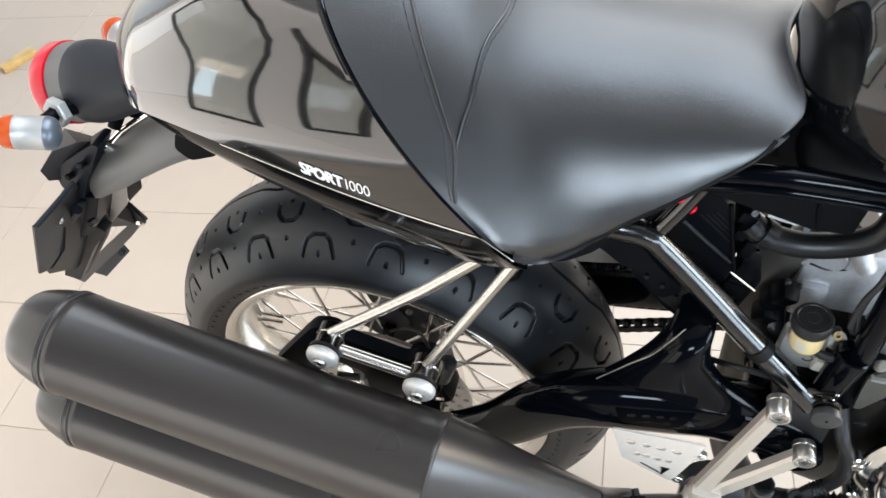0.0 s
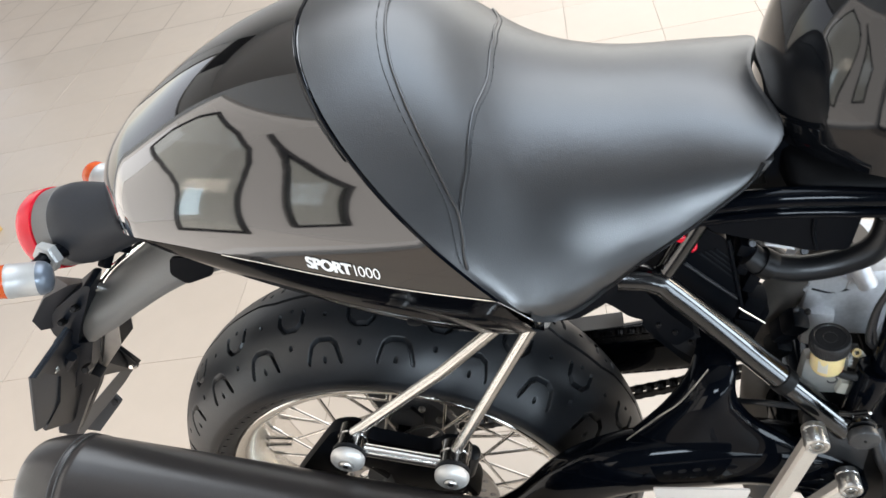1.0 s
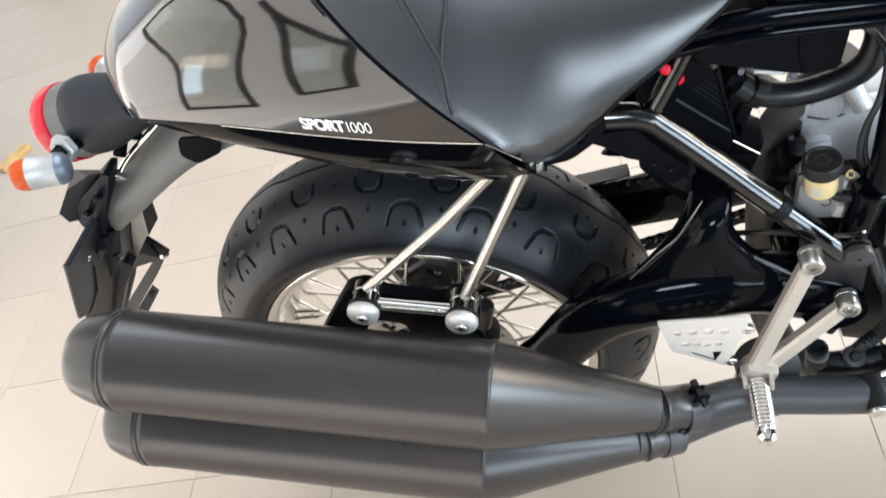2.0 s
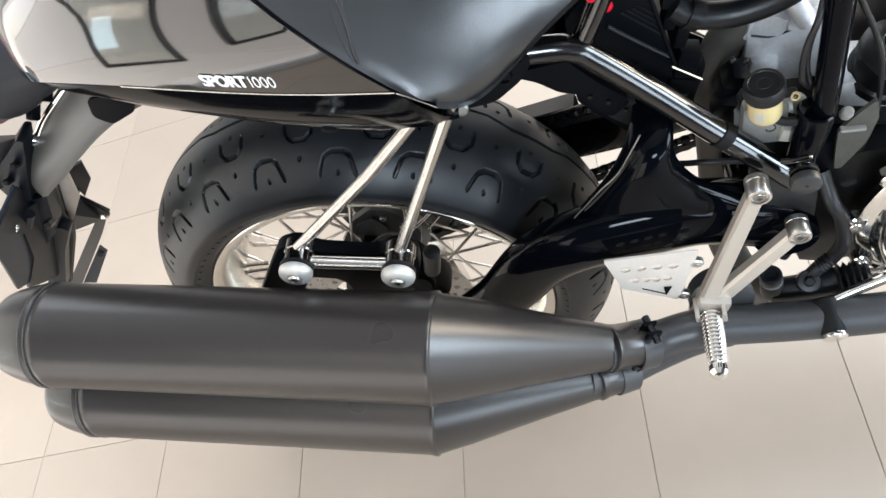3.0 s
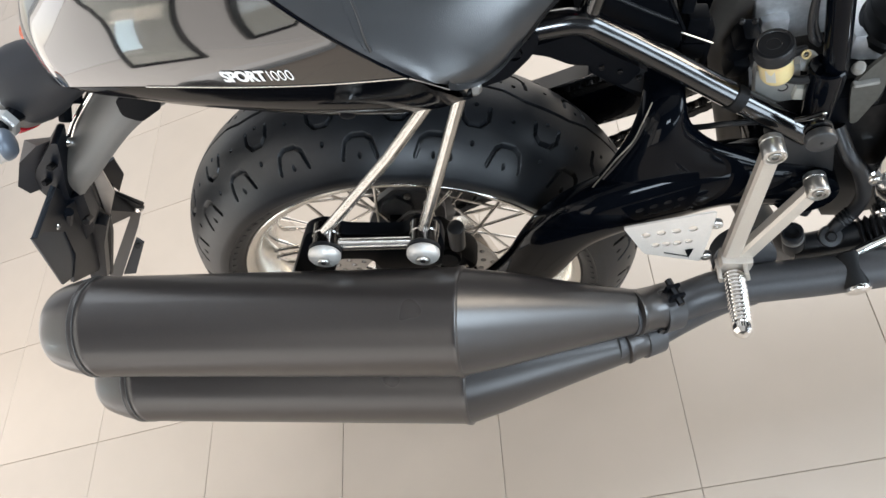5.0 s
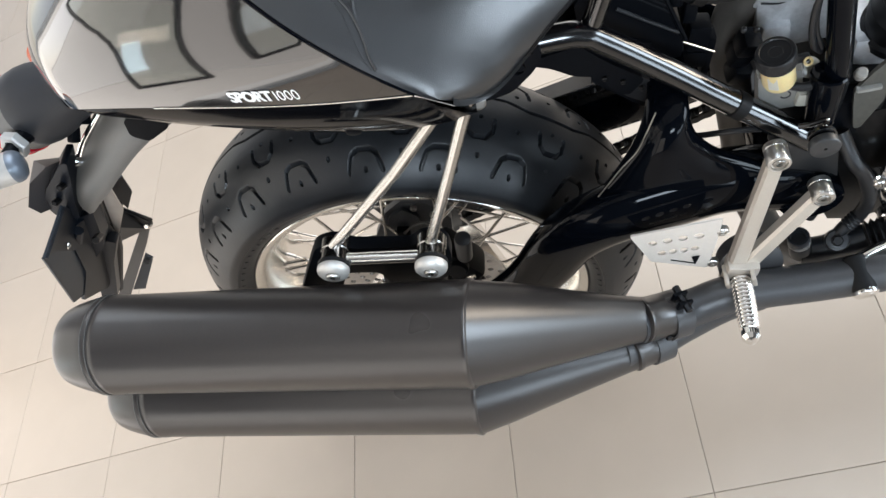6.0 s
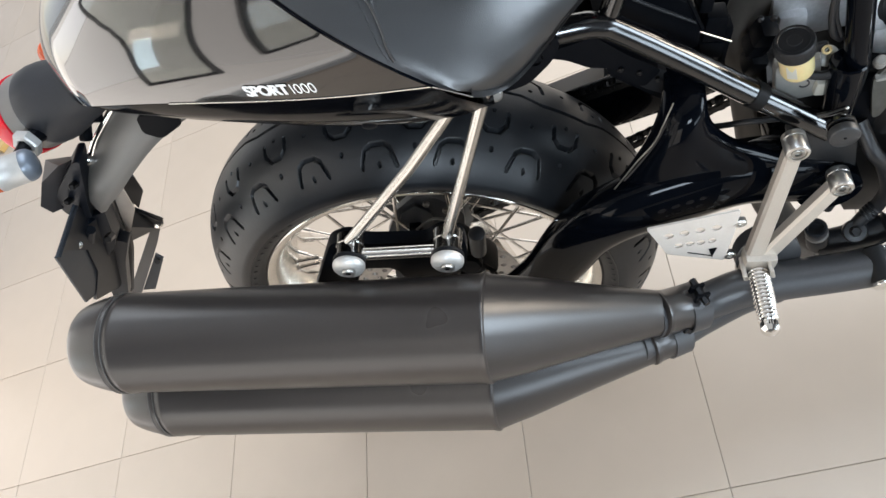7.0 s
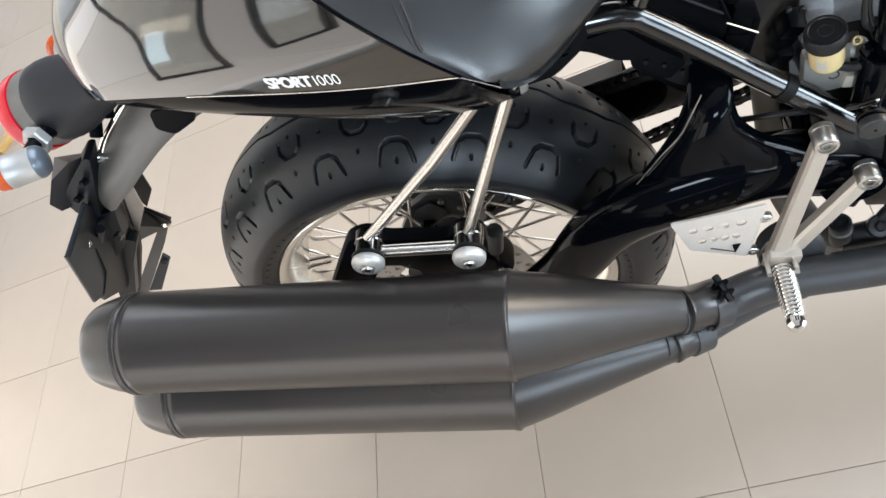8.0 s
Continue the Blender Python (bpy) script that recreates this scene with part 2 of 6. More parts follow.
def add_turned(bm, profile, base, axis, sides=32, closed=False):
    """A turned body: profile rows of (radius, distance along the axis)."""
    axis = Vector(axis).normalized()
    side = axis.orthogonal().normalized()
    up = axis.cross(side)
    rings = []
    for radius, dist in profile:
        c = Vector(base) + axis * dist
        rings.append([c + max(radius, 1e-4) * (math.cos(a) * side + math.sin(a) * up) for a in np.linspace(0, 2 * math.pi, sides, endpoint=False)])
    if closed:
        rings.append(rings[0])
    add_rings(bm, rings, caps=not closed)
    if closed:
        bmesh.ops.remove_doubles(bm, verts=bm.verts, dist=1e-6)


def turned(name, profile, base, axis, mat, parent, label="", sides=32, closed=False):
    bm = bmesh.new()
    add_turned(bm, profile, base, axis, sides, closed)
    return part(name, bm, mat, parent, label)


def add_box(bm, size, m, bevel=0.003, segments=2):
    made = bmesh.ops.create_cube(bm, size=1.0, matrix=m @ Matrix.Diagonal((*size, 1)))
    if bevel:
        edges = list({e for v in made["verts"] for e in v.link_edges})
        bmesh.ops.bevel(bm, geom=edges, offset=bevel, segments=segments, affect="EDGES", profile=0.6)


def box(name, size, m, mat, parent, label="", bevel=0.003):
    bm = bmesh.new()
    add_box(bm, size, m, bevel)
    return part(name, bm, mat, parent, label)


def add_plate(bm, outline, thick, m, holes=(), bevel=0.0):
    """A flat plate: an outline in its own x and y, with holes (x, y, radius), thick along its z."""
    loops = [list(outline)] + [[(x + r * math.cos(a), y + r * math.sin(a)) for a in np.linspace(0, 2 * math.pi, 14, endpoint=False)] for x, y, r in holes]
    edges = []
    for loop in loops:
        vs = [bm.verts.new(m @ Vector((x, y, 0))) for x, y in loop]
        edges += [bm.edges.new((vs[k], vs[(k + 1) % len(vs)])) for k in range(len(vs))]
    made = bmesh.ops.triangle_fill(bm, edges=edges, use_beauty=True)
    faces = [g for g in made["geom"] if isinstance(g, bmesh.types.BMFace)]
    ext = bmesh.ops.extrude_face_region(bm, geom=faces)
    push = m.to_3x3() @ Vector((0, 0, thick))
    bmesh.ops.translate(bm, verts=[g for g in ext["geom"] if isinstance(g, bmesh.types.BMVert)], vec=push)
    bmesh.ops.recalc_face_normals(bm, faces=bm.faces)


def plate(name, outline, thick, m, mat, parent, label="", holes=()):
    bm = bmesh.new()
    add_plate(bm, outline, thick, m, holes)
    return part(name, bm, mat, parent, label, angle=25.0)


def rounded(outline, radius, steps=4):
    """An outline with its corners rounded."""
    pts, out = [np.array(p, float) for p in outline], []
    for k, p in enumerate(pts):
        a, b = pts[k - 1] - p, pts[(k + 1) % len(pts)] - p
        r = min(radius, 0.45 * np.linalg.norm(a), 0.45 * np.linalg.norm(b))
        p0, p1 = p + a / np.linalg.norm(a) * r, p + b / np.linalg.norm(b) * r
        for u in np.linspace(0, 1, steps + 1):
            out.append(tuple((1 - u) ** 2 * p0 + 2 * u * (1 - u) * p + u**2 * p1))
    return out


SIDE = Matrix(((1, 0, 0, 0), (0, 0, -1, 0), (0, 1, 0, 0), (0, 0, 0, 1)))  # plate x to x, y to z, thickness towards -y


def side_plane(y):
    """A plane at y that faces the right of the machine: plate x runs forward, y up."""
    return Matrix.Translation((0, y, 0)) @ SIDE


# ---- the room ----
def wall_with_openings(name, length, openings, m, mat):
    """A wall in its own x and z, 0.2 thick, with rectangular openings (x0, z0, x1, z1)."""
    xs = sorted({0.0, length, *(v for o in openings for v in (o[0], o[2]))})
    zs = sorted({0.0, ROOM_H, *(v for o in openings for v in (o[1], o[3]))})
    bm = bmesh.new()
    for xa, xb in zip(xs, xs[1:]):
        for za, zb in zip(zs, zs[1:]):
            cx, cz = (xa + xb) / 2, (za + zb) / 2
            if any(o[0] < cx < o[2] and o[1] < cz < o[3] for o in openings):
                continue
            add_box(bm, (xb - xa, 0.2, zb - za), m @ Matrix.Translation((cx, 0.1, cz)), 0)
    bmesh.ops.remove_doubles(bm, verts=bm.verts, dist=1e-5)
    label = "unseen charcoal wall added to keep the reflections dark" if mat is CHARCOAL else "plain white plastered showroom wall"
    return tagged(part(name, bm, mat, None, smooth=False), label, "wall", kind="structure")


def window(name, x0, z0, x1, z1, columns, rows, m, bar=0.07):
    """A black-framed window in the wall's own x and z."""
    w, h = x1 - x0, z1 - z0
    frame_ob = tagged(new(name), "black metal framed showroom window", "window", kind="structure")
    for k in range(columns + 1):
        box("mullion", (bar, 0.1, h), m @ Matrix.Translation((x0 + w * k / columns, 0.08, z0 + h / 2)), FRAME_BLACK, frame_ob, bevel=0.004)
    for k in range(rows + 1):
        box("transom", (w, 0.09, bar), m @ Matrix.Translation((x0 + w / 2, 0.08, z0 + h * k / rows)), FRAME_BLACK, frame_ob, bevel=0.004)
    return frame_ob


LX, LY = ROOM_X1 - ROOM_X0, ROOM_Y1 - ROOM_Y0
M_NORTH = Matrix.Translation((ROOM_X0, ROOM_Y1, 0))
M_SOUTH = Matrix.Translation((ROOM_X1, ROOM_Y0, 0)) @ pose(0, 0, 0, 0, 0, 180)
M_EAST = Matrix.Translation((ROOM_X1, ROOM_Y1, 0)) @ pose(0, 0, 0, 0, 0, -90)
M_WEST = Matrix.Translation((ROOM_X0, ROOM_Y0, 0)) @ pose(0, 0, 0, 0, 0, 90)
# the side and inner rectangles are added lamps for the pale wall mirrored in the cowl
SIDE_GLOW, FRONT_GLASS = (3.75, 0.04, 4.42, 0.95), (0.35, 0.20, 2.35, 0.72)
SOUTH_WINDOW, EAST_WINDOW, INNER_GLOW = (2.70, 1.24, 3.25, 1.78), (2.7, 0.42, 6.0, 1.75), (0.02, 0.04, 2.165, 2.14)
# small added lamp: the bluish bright patch mirrored in the cowl
ENTRY_PATCH = (1.13, 0.60, 1.24, 0.94)
NORTH_WINDOW, WEST_WINDOW = (2.9, 0.6, 6.1, 3.0), (1.55, 0.1, 5.55, 2.5)
EAST_NEAR, EAST_FAR = (2.9, 0.95, 4.2, 1.73), (4.6, 0.42, 6.0, 1.75)
SKYLIGHT, SKYLIGHT_NEAR = (-0.6, 1.0, 2.8, 3.6), (0.15, -0.15, 3.1, 0.92)
M_INNER = Matrix.Translation((-0.83, ROOM_Y0, 0)) @ pose(0, 0, 0, 0, 0, 110.6)
wall_with_openings("wall_north", LX, [NORTH_WINDOW], M_NORTH, PLASTER)
# unseen dark wall, added close behind the camera to keep gloss reflections black
wall_with_openings("wall_south", LX, [SOUTH_WINDOW, SIDE_GLOW, FRONT_GLASS], M_SOUTH, CHARCOAL)
wall_with_openings("wall_east", LY, [EAST_WINDOW], M_EAST, PLASTER)
wall_with_openings("wall_west", LY, [WEST_WINDOW], M_WEST, PLASTER)
# almost all opening: an added lamp fills it as the bright wall
wall_with_openings("wall_entrance", 2.25, [INNER_GLOW], M_INNER, PLASTER)
window("window_1", *SOUTH_WINDOW, 1, 1, M_SOUTH, 0.03)
window("window_5", *FRONT_GLASS, 1, 1, M_SOUTH, 0.04)
window("window_2", *EAST_WINDOW, 2, 1, M_EAST, 0.04)
window("window_3", *NORTH_WINDOW, 2, 1, M_NORTH)
window("window_4", *WEST_WINDOW, 1, 1, M_WEST, 0.05)



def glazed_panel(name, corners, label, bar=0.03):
    """A black-framed pane of any outline before the added lit panel (its own x and z)."""
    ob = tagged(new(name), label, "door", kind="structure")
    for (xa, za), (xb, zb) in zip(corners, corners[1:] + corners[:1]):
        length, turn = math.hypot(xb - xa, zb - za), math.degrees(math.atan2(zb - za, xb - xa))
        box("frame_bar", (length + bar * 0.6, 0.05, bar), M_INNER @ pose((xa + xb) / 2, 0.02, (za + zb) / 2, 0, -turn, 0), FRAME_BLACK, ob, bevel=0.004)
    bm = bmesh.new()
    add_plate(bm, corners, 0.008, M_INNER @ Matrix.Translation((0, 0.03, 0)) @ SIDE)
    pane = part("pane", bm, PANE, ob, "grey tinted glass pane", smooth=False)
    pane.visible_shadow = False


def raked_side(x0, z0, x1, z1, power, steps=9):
    """Points up one side of a panel, upright at its foot and swept over towards its head to suit its reflection."""
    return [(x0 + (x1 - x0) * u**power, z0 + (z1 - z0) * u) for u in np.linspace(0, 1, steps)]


# unseen panels; outlines bent so their mirror image in the cowl comes out right
glazed_panel("door_1", raked_side(1.25, 0.42, 1.96, 1.30, 4.8) + [(1.98, 1.50), (1.90, 1.75), (1.76, 1.90)] + raked_side(0.93, 0.35, 1.76, 1.90, 6.4)[-2::-1], "black framed glass panel, sides bowed to suit its reflection")
glazed_panel("door_2", raked_side(0.68, 0.44, 1.07, 1.78, 4.0) + [(0.68, 1.38), (0.42, 1.04), (0.43, 0.46)], "black framed glass panel, pointed and bowed to suit its reflection")
# unseen black board, added so the cowl mirrors a dark wedge
bm = bmesh.new()
add_box(bm, (0.06, 1.7, 0.75), Matrix.Translation((ROOM_X0 + 0.03, 3.55, 2.9)), 0)
tagged(part("fascia", bm, FRAME_BLACK, None, smooth=False), "unseen dark board added for the dark wedge mirrored in the cowl", "fascia", kind="structure")
bm = bmesh.new()
roof_lights = (SKYLIGHT, SKYLIGHT_NEAR)
xs = sorted({ROOM_X0 - 0.2, ROOM_X1 + 0.2, *(v for o in roof_lights for v in (o[0], o[2]))})
ys = sorted({ROOM_Y0 - 0.2, ROOM_Y1 + 0.2, *(v for o in roof_lights for v in (o[1], o[3]))})
for xa, xb in zip(xs, xs[1:]):
    for ya, yb in zip(ys, ys[1:]):
        cx, cy = (xa + xb) / 2, (ya + yb) / 2
        if not any(o[0] < cx < o[2] and o[1] < cy < o[3] for o in roof_lights):
            add_box(bm, (xb - xa, yb - ya, 0.2), Matrix.Translation((cx, cy, ROOM_H + 0.1)), 0)
bmesh.ops.remove_doubles(bm, verts=bm.verts, dist=1e-5)
tagged(part("ceiling", bm, CEILING_PAINT, None, smooth=False), "plain white painted showroom ceiling with two roof lights", "ceiling", kind="structure")

# unseen sources, placed and tinted for the highlights, reflections and floor brightness
for (x0, z0, x1, z1), m, radiance, colour, *depth in (
    (SOUTH_WINDOW, M_SOUTH, 37.0, (0.74, 0.87, 1.0)),
    (SIDE_GLOW, M_SOUTH, 2.8, (1.0, 0.93, 0.87), 0.05),
    (FRONT_GLASS, M_SOUTH, 10.0, (0.72, 0.86, 1.0)),
    (EAST_NEAR, M_EAST, 27.0, (1.0, 0.86, 0.70)),
    (EAST_FAR, M_EAST, 16.5, (0.74, 0.87, 1.0)),
    (INNER_GLOW, M_INNER, 2.25, (1.0, 0.93, 0.87), 0.06),
    (NORTH_WINDOW, M_NORTH, 2.5, (1.0, 0.94, 0.86)),
    (ENTRY_PATCH, M_INNER, 4.6, (0.62, 0.82, 1.0), 0.05),
    (WEST_WINDOW, M_WEST, 0.9, (1.0, 0.92, 0.84)),
):
    window_light("daylight", x1 - x0, z1 - z0, m @ Matrix.Translation(((x0 + x1) / 2, depth[0] if depth else 0.16, (z0 + z1) / 2)) @ pose(0, 0, 0, -90, 0, 0), radiance, colour)
# unseen roof lights, added for the bluish sheen on seat and floor
for (x0, y0, x1, y1), radiance, colour in ((SKYLIGHT, 5.6, (0.90, 0.95, 1.0)), (SKYLIGHT_NEAR, 7.1, (0.74, 0.86, 1.0))):
    window_light("daylight", x1 - x0, y1 - y0, pose((x0 + x1) / 2, (y0 + y1) / 2, ROOM_H + 0.15), radiance, colour)

# ---- the motorcycle ----
bike = tagged(new("motorcycle"), "black cafe-racer motorcycle with twin stacked exhaust silencers", "motorcycle")
AXLE = Vector((0.0, 0.0, 0.315))
TYRE_R = 0.315


# rear wheel
def tyre_radius(y):
    return TYRE_R - 0.1 + np.sqrt(np.maximum(0.01 - y * y, 1e-6))


def build_tyre(parent):
    """A tyre whose tread blocks, cups and sipes are cut into its surface."""
    pitch, start = 2 * math.pi / 22, radians(-3.3)
    n_round, lat = 2200, np.linspace(-0.0885, 0.0885, 210)
    theta = np.linspace(0, 2 * math.pi, n_round, endpoint=False)
    r_top = tyre_radius(lat)
    # distance to the grooves in one pitch: arc length and sideways place
    arc = 0.30

    def segs(points):
        return list(zip(points, points[1:]))

    deg = radians(1) * arc
    cap = [(-3.9 * deg, -0.0748), (-2.75 * deg, -0.0610), (-1.35 * deg, -0.0568), (1.35 * deg, -0.0568), (2.75 * deg, -0.0610), (3.9 * deg, -0.0748)]
    cup = [(-3.0 * deg, -0.0225), (-2.8 * deg, -0.036), (-1.4 * deg, -0.0432), (1.4 * deg, -0.0432), (2.8 * deg, -0.036), (3.0 * deg, -0.0225)]
    dots_cap, dots_cup = [(0, -0.0738), (0, -0.030)], [(0, -0.0608), (0, -0.020)]
    s = ((theta - start + pitch / 2) % pitch - pitch / 2) * arc
    s2 = ((theta - start) % pitch - pitch / 2) * arc
    depth = np.zeros((n_round, len(lat)))

    def carve(ss, yy, lines, dots, mirror):
        S, Y = np.meshgrid(ss, yy * mirror, indexing="ij")
        best = np.full(S.shape, 9.0)
        for (ax, ay), (bx, by) in lines:
            dx, dy = bx - ax, by - ay
            u = np.clip(((S - ax) * dx + (Y - ay) * dy) / (dx * dx + dy * dy), 0, 1)
            best = np.minimum(best, np.hypot(S - ax - u * dx, Y - ay - u * dy) - 0.0020)
        for px_, py_ in dots:
            best = np.minimum(best, np.hypot(S - px_, Y - py_) - 0.0021)
        return best

    near = np.minimum(carve(s, lat, segs(cap), dots_cap, 1), carve(s2, lat, segs(cup), dots_cup, 1))
    shift = pitch / 2
    sb = ((theta - start + shift + pitch / 2) % pitch - pitch / 2) * arc
    sb2 = ((theta - start + shift) % pitch - pitch / 2) * arc
    near = np.minimum(near, np.minimum(carve(sb, lat, segs(cap), dots_cap, -1), carve(sb2, lat, segs(cup), dots_cup, -1)))
    wave = 0.004 + 0.0035 * np.clip(2.2 * np.sin((theta - start) * 11), -1, 1)
    near = np.minimum(near, np.abs(lat[None, :] - wave[:, None]) - 0.0016)
    depth = 0.0062 * np.clip(0.5 - near / 0.0007, 0, 1)
    flank = [(0.0899, 0.2560), (0.0896, 0.2506), (0.0878, 0.2494), (0.0870, 0.2470), (0.0856, 0.2422), (0.0822, 0.2368), (0.0780, 0.2335), (0.0755, 0.2318), (0.0735, 0.2255)]
    ys = np.r_[[-y for y, _ in reversed(flank)], lat, [y for y, _ in flank]]
    radii = np.hstack([np.broadcast_to([r for _, r in reversed(flank)], (n_round, len(flank))), r_top[None, :] - depth, np.broadcast_to([r for _, r in flank], (n_round, len(flank)))])
    n = len(ys)
    verts = np.stack([AXLE.x + radii * np.sin(theta)[:, None], np.broadcast_to(ys, radii.shape), AXLE.z + radii * np.cos(theta)[:, None]], -1).reshape(-1, 3)
    a = (np.arange(n_round)[:, None] * n + np.arange(n - 1)[None, :]).ravel()
    b = (((np.arange(n_round) + 1) % n_round)[:, None] * n + np.arange(n - 1)[None, :]).ravel()
    ob = mesh_object("tyre", verts.tolist(), np.stack([a, b, b + 1, a + 1], 1).tolist(), TYRE_RUBBER, parent, "black road tyre with U-shaped tread cuts")
    ob.data.set_sharp_from_angle(angle=radians(38))
    return ob


def add_flank_marks(bm, first, last, count):
    """Small raised bars along the tyre's flank."""
    for k in range(count):
        a = radians(first + (last - first) * k / (count - 1))
        m = Matrix.Translation(AXLE + Vector((0.2440 * math.sin(a), -0.0862, 0.2440 * math.cos(a)))) @ Matrix.Rotation(a, 4, "Y") @ pose(0, 0, 0, 28, 0, 0)
        add_box(bm, (0.0042 if k % 3 else 0.0068, 0.0014, 0.0052), m, 0.0004, 1)


bm = bmesh.new()
add_turned(bm, [(0.2290, -0.0775), (0.2305, -0.0762), (0.2298, -0.0740), (0.2235, -0.0725), (0.217, -0.06), (0.212, -0.05), (0.203, -0.03), (0.200, 0.0), (0.203, 0.03), (0.212, 0.05), (0.217, 0.06), (0.2235, 0.0725), (0.2298, 0.0740), (0.2305, 0.0762), (0.2290, 0.0775), (0.2240, 0.0765), (0.2165, 0.0705), (0.209, 0.056), (0.197, 0.028), (0.193, 0.0), (0.197, -0.028), (0.209, -0.056), (0.2165, -0.0705), (0.2240, -0.0765)], AXLE, (0, 1, 0), 120, closed=True)
wheel = part("rear_wheel", bm, RIM, bike, "polished wire-spoked rear wheel")
tyre = build_tyre(wheel)
for first, last, count in ((84, 112, 9), (-62, -20, 12), (20, 40, 6)):
    marks = bmesh.new()
    add_flank_marks(marks, first, last, count)
    part("flank_marking", marks, TYRE_RUBBER, tyre, "raised moulded marks", smooth=False)
turned("hub", [(0.018, -0.075), (0.03, -0.072), (0.034, -0.055), (0.056, -0.05), (0.056, -0.044), (0.036, -0.036), (0.03, 0.0), (0.036, 0.036), (0.056, 0.044), (0.056, 0.05), (0.04, 0.056), (0.018, 0.07)], AXLE, (0, 1, 0), SATIN, wheel, "dark grey wheel hub", 40)
for k in range(40):
    flange = -1 if k % 2 else 1
    a0 = 2 * math.pi * k / 40
    lean = radians(46) * (1 if (k // 2) % 2 else -1)
    hub_p = AXLE + Vector((0.05 * math.sin(a0 + lean), 0.046 * flange, 0.05 * math.cos(a0 + lean)))
    rim_p = AXLE + Vector((0.1985 * math.sin(a0), 0.02 * flange, 0.1985 * math.cos(a0)))
    bm = bmesh.new()
    add_tube(bm, [hub_p, hub_p.lerp(rim_p, 0.9), hub_p.lerp(rim_p, 0.905), rim_p], [0.0021, 0.0021, 0.0034, 0.0034], 8)
    part("spoke", bm, STEEL, wheel)
for da in (0.0, 0.085):
    ang = -1.25 + da
    foot = AXLE + Vector((0.204 * math.sin(ang), -0.03, 0.204 * math.cos(ang)))
    top = AXLE + Vector((0.165 * math.sin(ang + 0.03), -0.024, 0.165 * math.cos(ang + 0.03)))
    turned("valve", [(0.006, 0), (0.006, 0.006), (0.0034, 0.008), (0.0034, 0.028), (0.0045, 0.029), (0.0045, 0.038), (0.001, 0.039)], foot, top - foot, STEEL, wheel, sides=10)
disc_holes = [(rr * math.cos(a + off), rr * math.sin(a + off), 0.004) for rr, off in ((0.117, 0.0), (0.107, 0.09), (0.097, 0.18), (0.087, 0.27), (0.078, 0.36)) for a in np.linspace(0, 2 * math.pi, 24, endpoint=False)]
ring_in = [(0.070 * math.cos(a), 0.070 * math.sin(a)) for a in np.linspace(0, 2 * math.pi, 48, endpoint=False)]
bm = bmesh.new()
loops = [[(0.1245 * math.cos(a), 0.1245 * math.sin(a)) for a in np.linspace(0, 2 * math.pi, 64, endpoint=False)], ring_in]
loops += [[(x + r * math.cos(a), y + r * math.sin(a)) for a in np.linspace(0, 2 * math.pi, 10, endpoint=False)] for x, y, r in disc_holes]
edges = []
for loop in loops:
    vs = [bm.verts.new((AXLE.x + x, -0.064, AXLE.z + z)) for x, z in loop]
    edges += [bm.edges.new((vs[k], vs[(k + 1) % len(vs)])) for k in range(len(vs))]
made = bmesh.ops.triangle_fill(bm, edges=edges, use_beauty=True)
ext = bmesh.ops.extrude_face_region(bm, geom=[g for g in made["geom"] if isinstance(g, bmesh.types.BMFace)])
bmesh.ops.translate(bm, verts=[g for g in ext["geom"] if isinstance(g, bmesh.types.BMVert)], vec=(0, -0.005, 0))
part("brake_disc", bm, DISC, wheel, "drilled steel brake disc", angle=25.0)
for k in range(6):
    a = 2 * math.pi * k / 6 + 0.6
    tube("disc_arm", [AXLE + Vector((0.04 * math.sin(a), -0.062, 0.04 * math.cos(a))), AXLE + Vector((0.092 * math.sin(a), -0.0665, 0.092 * math.cos(a)))], 0.0055, DARKMETAL, wheel, sides=8)

# brake caliper with its carrier
caliper = box("brake_caliper", (0.036, 0.045, 0.080), pose(0.088, -0.082, 0.396, 0, -18, 0), PLASTIC, bike, "black rear brake caliper", 0.011)
box("pad_cover", (0.030, 0.040, 0.060), pose(0.082, -0.084, 0.348, 0, 8, 0), PLASTIC, caliper, bevel=0.009)
turned("caliper_piston", [(0.012, 0.0), (0.015, 0.002), (0.015, 0.010), (0.012, 0.013), (0.001, 0.014)], (0.091, -0.098, 0.400), (0, -1, 0.2), PLASTIC, caliper, "dark grey piston cover", 24)
for dx in (-0.012, 0.014):
    turned("caliper_bolt", [(0.006, 0), (0.006, 0.008), (0.004, 0.009)], (0.090 + 0.7 * dx, -0.1, 0.388 - 0.9 * dx), (0, -1, 0), STEEL, caliper, sides=8)
box("caliper_hose_union", (0.02, 0.02, 0.03), pose(0.072, -0.085, 0.430, 0, 20, 0), PLASTIC, caliper, bevel=0.005)

carrier = plate("caliper_carrier", rounded([(-0.0306, 0.3997), (0.0067, 0.4451), (0.0373, 0.4614), (0.0616, 0.4503), (0.0753, 0.4277), (0.0821, 0.4007), (0.0679, 0.3621), (0.0227, 0.3511)], 0.004, 2), 0.010, side_plane(-0.016), CARRIER_GREY, bike, "blue-grey cast caliper carrier")
plate("raised_web", rounded([(-0.006, 0.4140), (0.0110, 0.4410), (0.0350, 0.4500), (0.0470, 0.4270), (0.0390, 0.4000), (0.010, 0.3900)], 0.004, 2), 0.006, side_plane(-0.025), CARRIER_GREY, carrier)
box("sensor_block", (0.017, 0.012, 0.020), pose(0.0154, -0.034, 0.4058, 0, 18, 0), PLASTIC, carrier, "square black sensor block", 0.003)
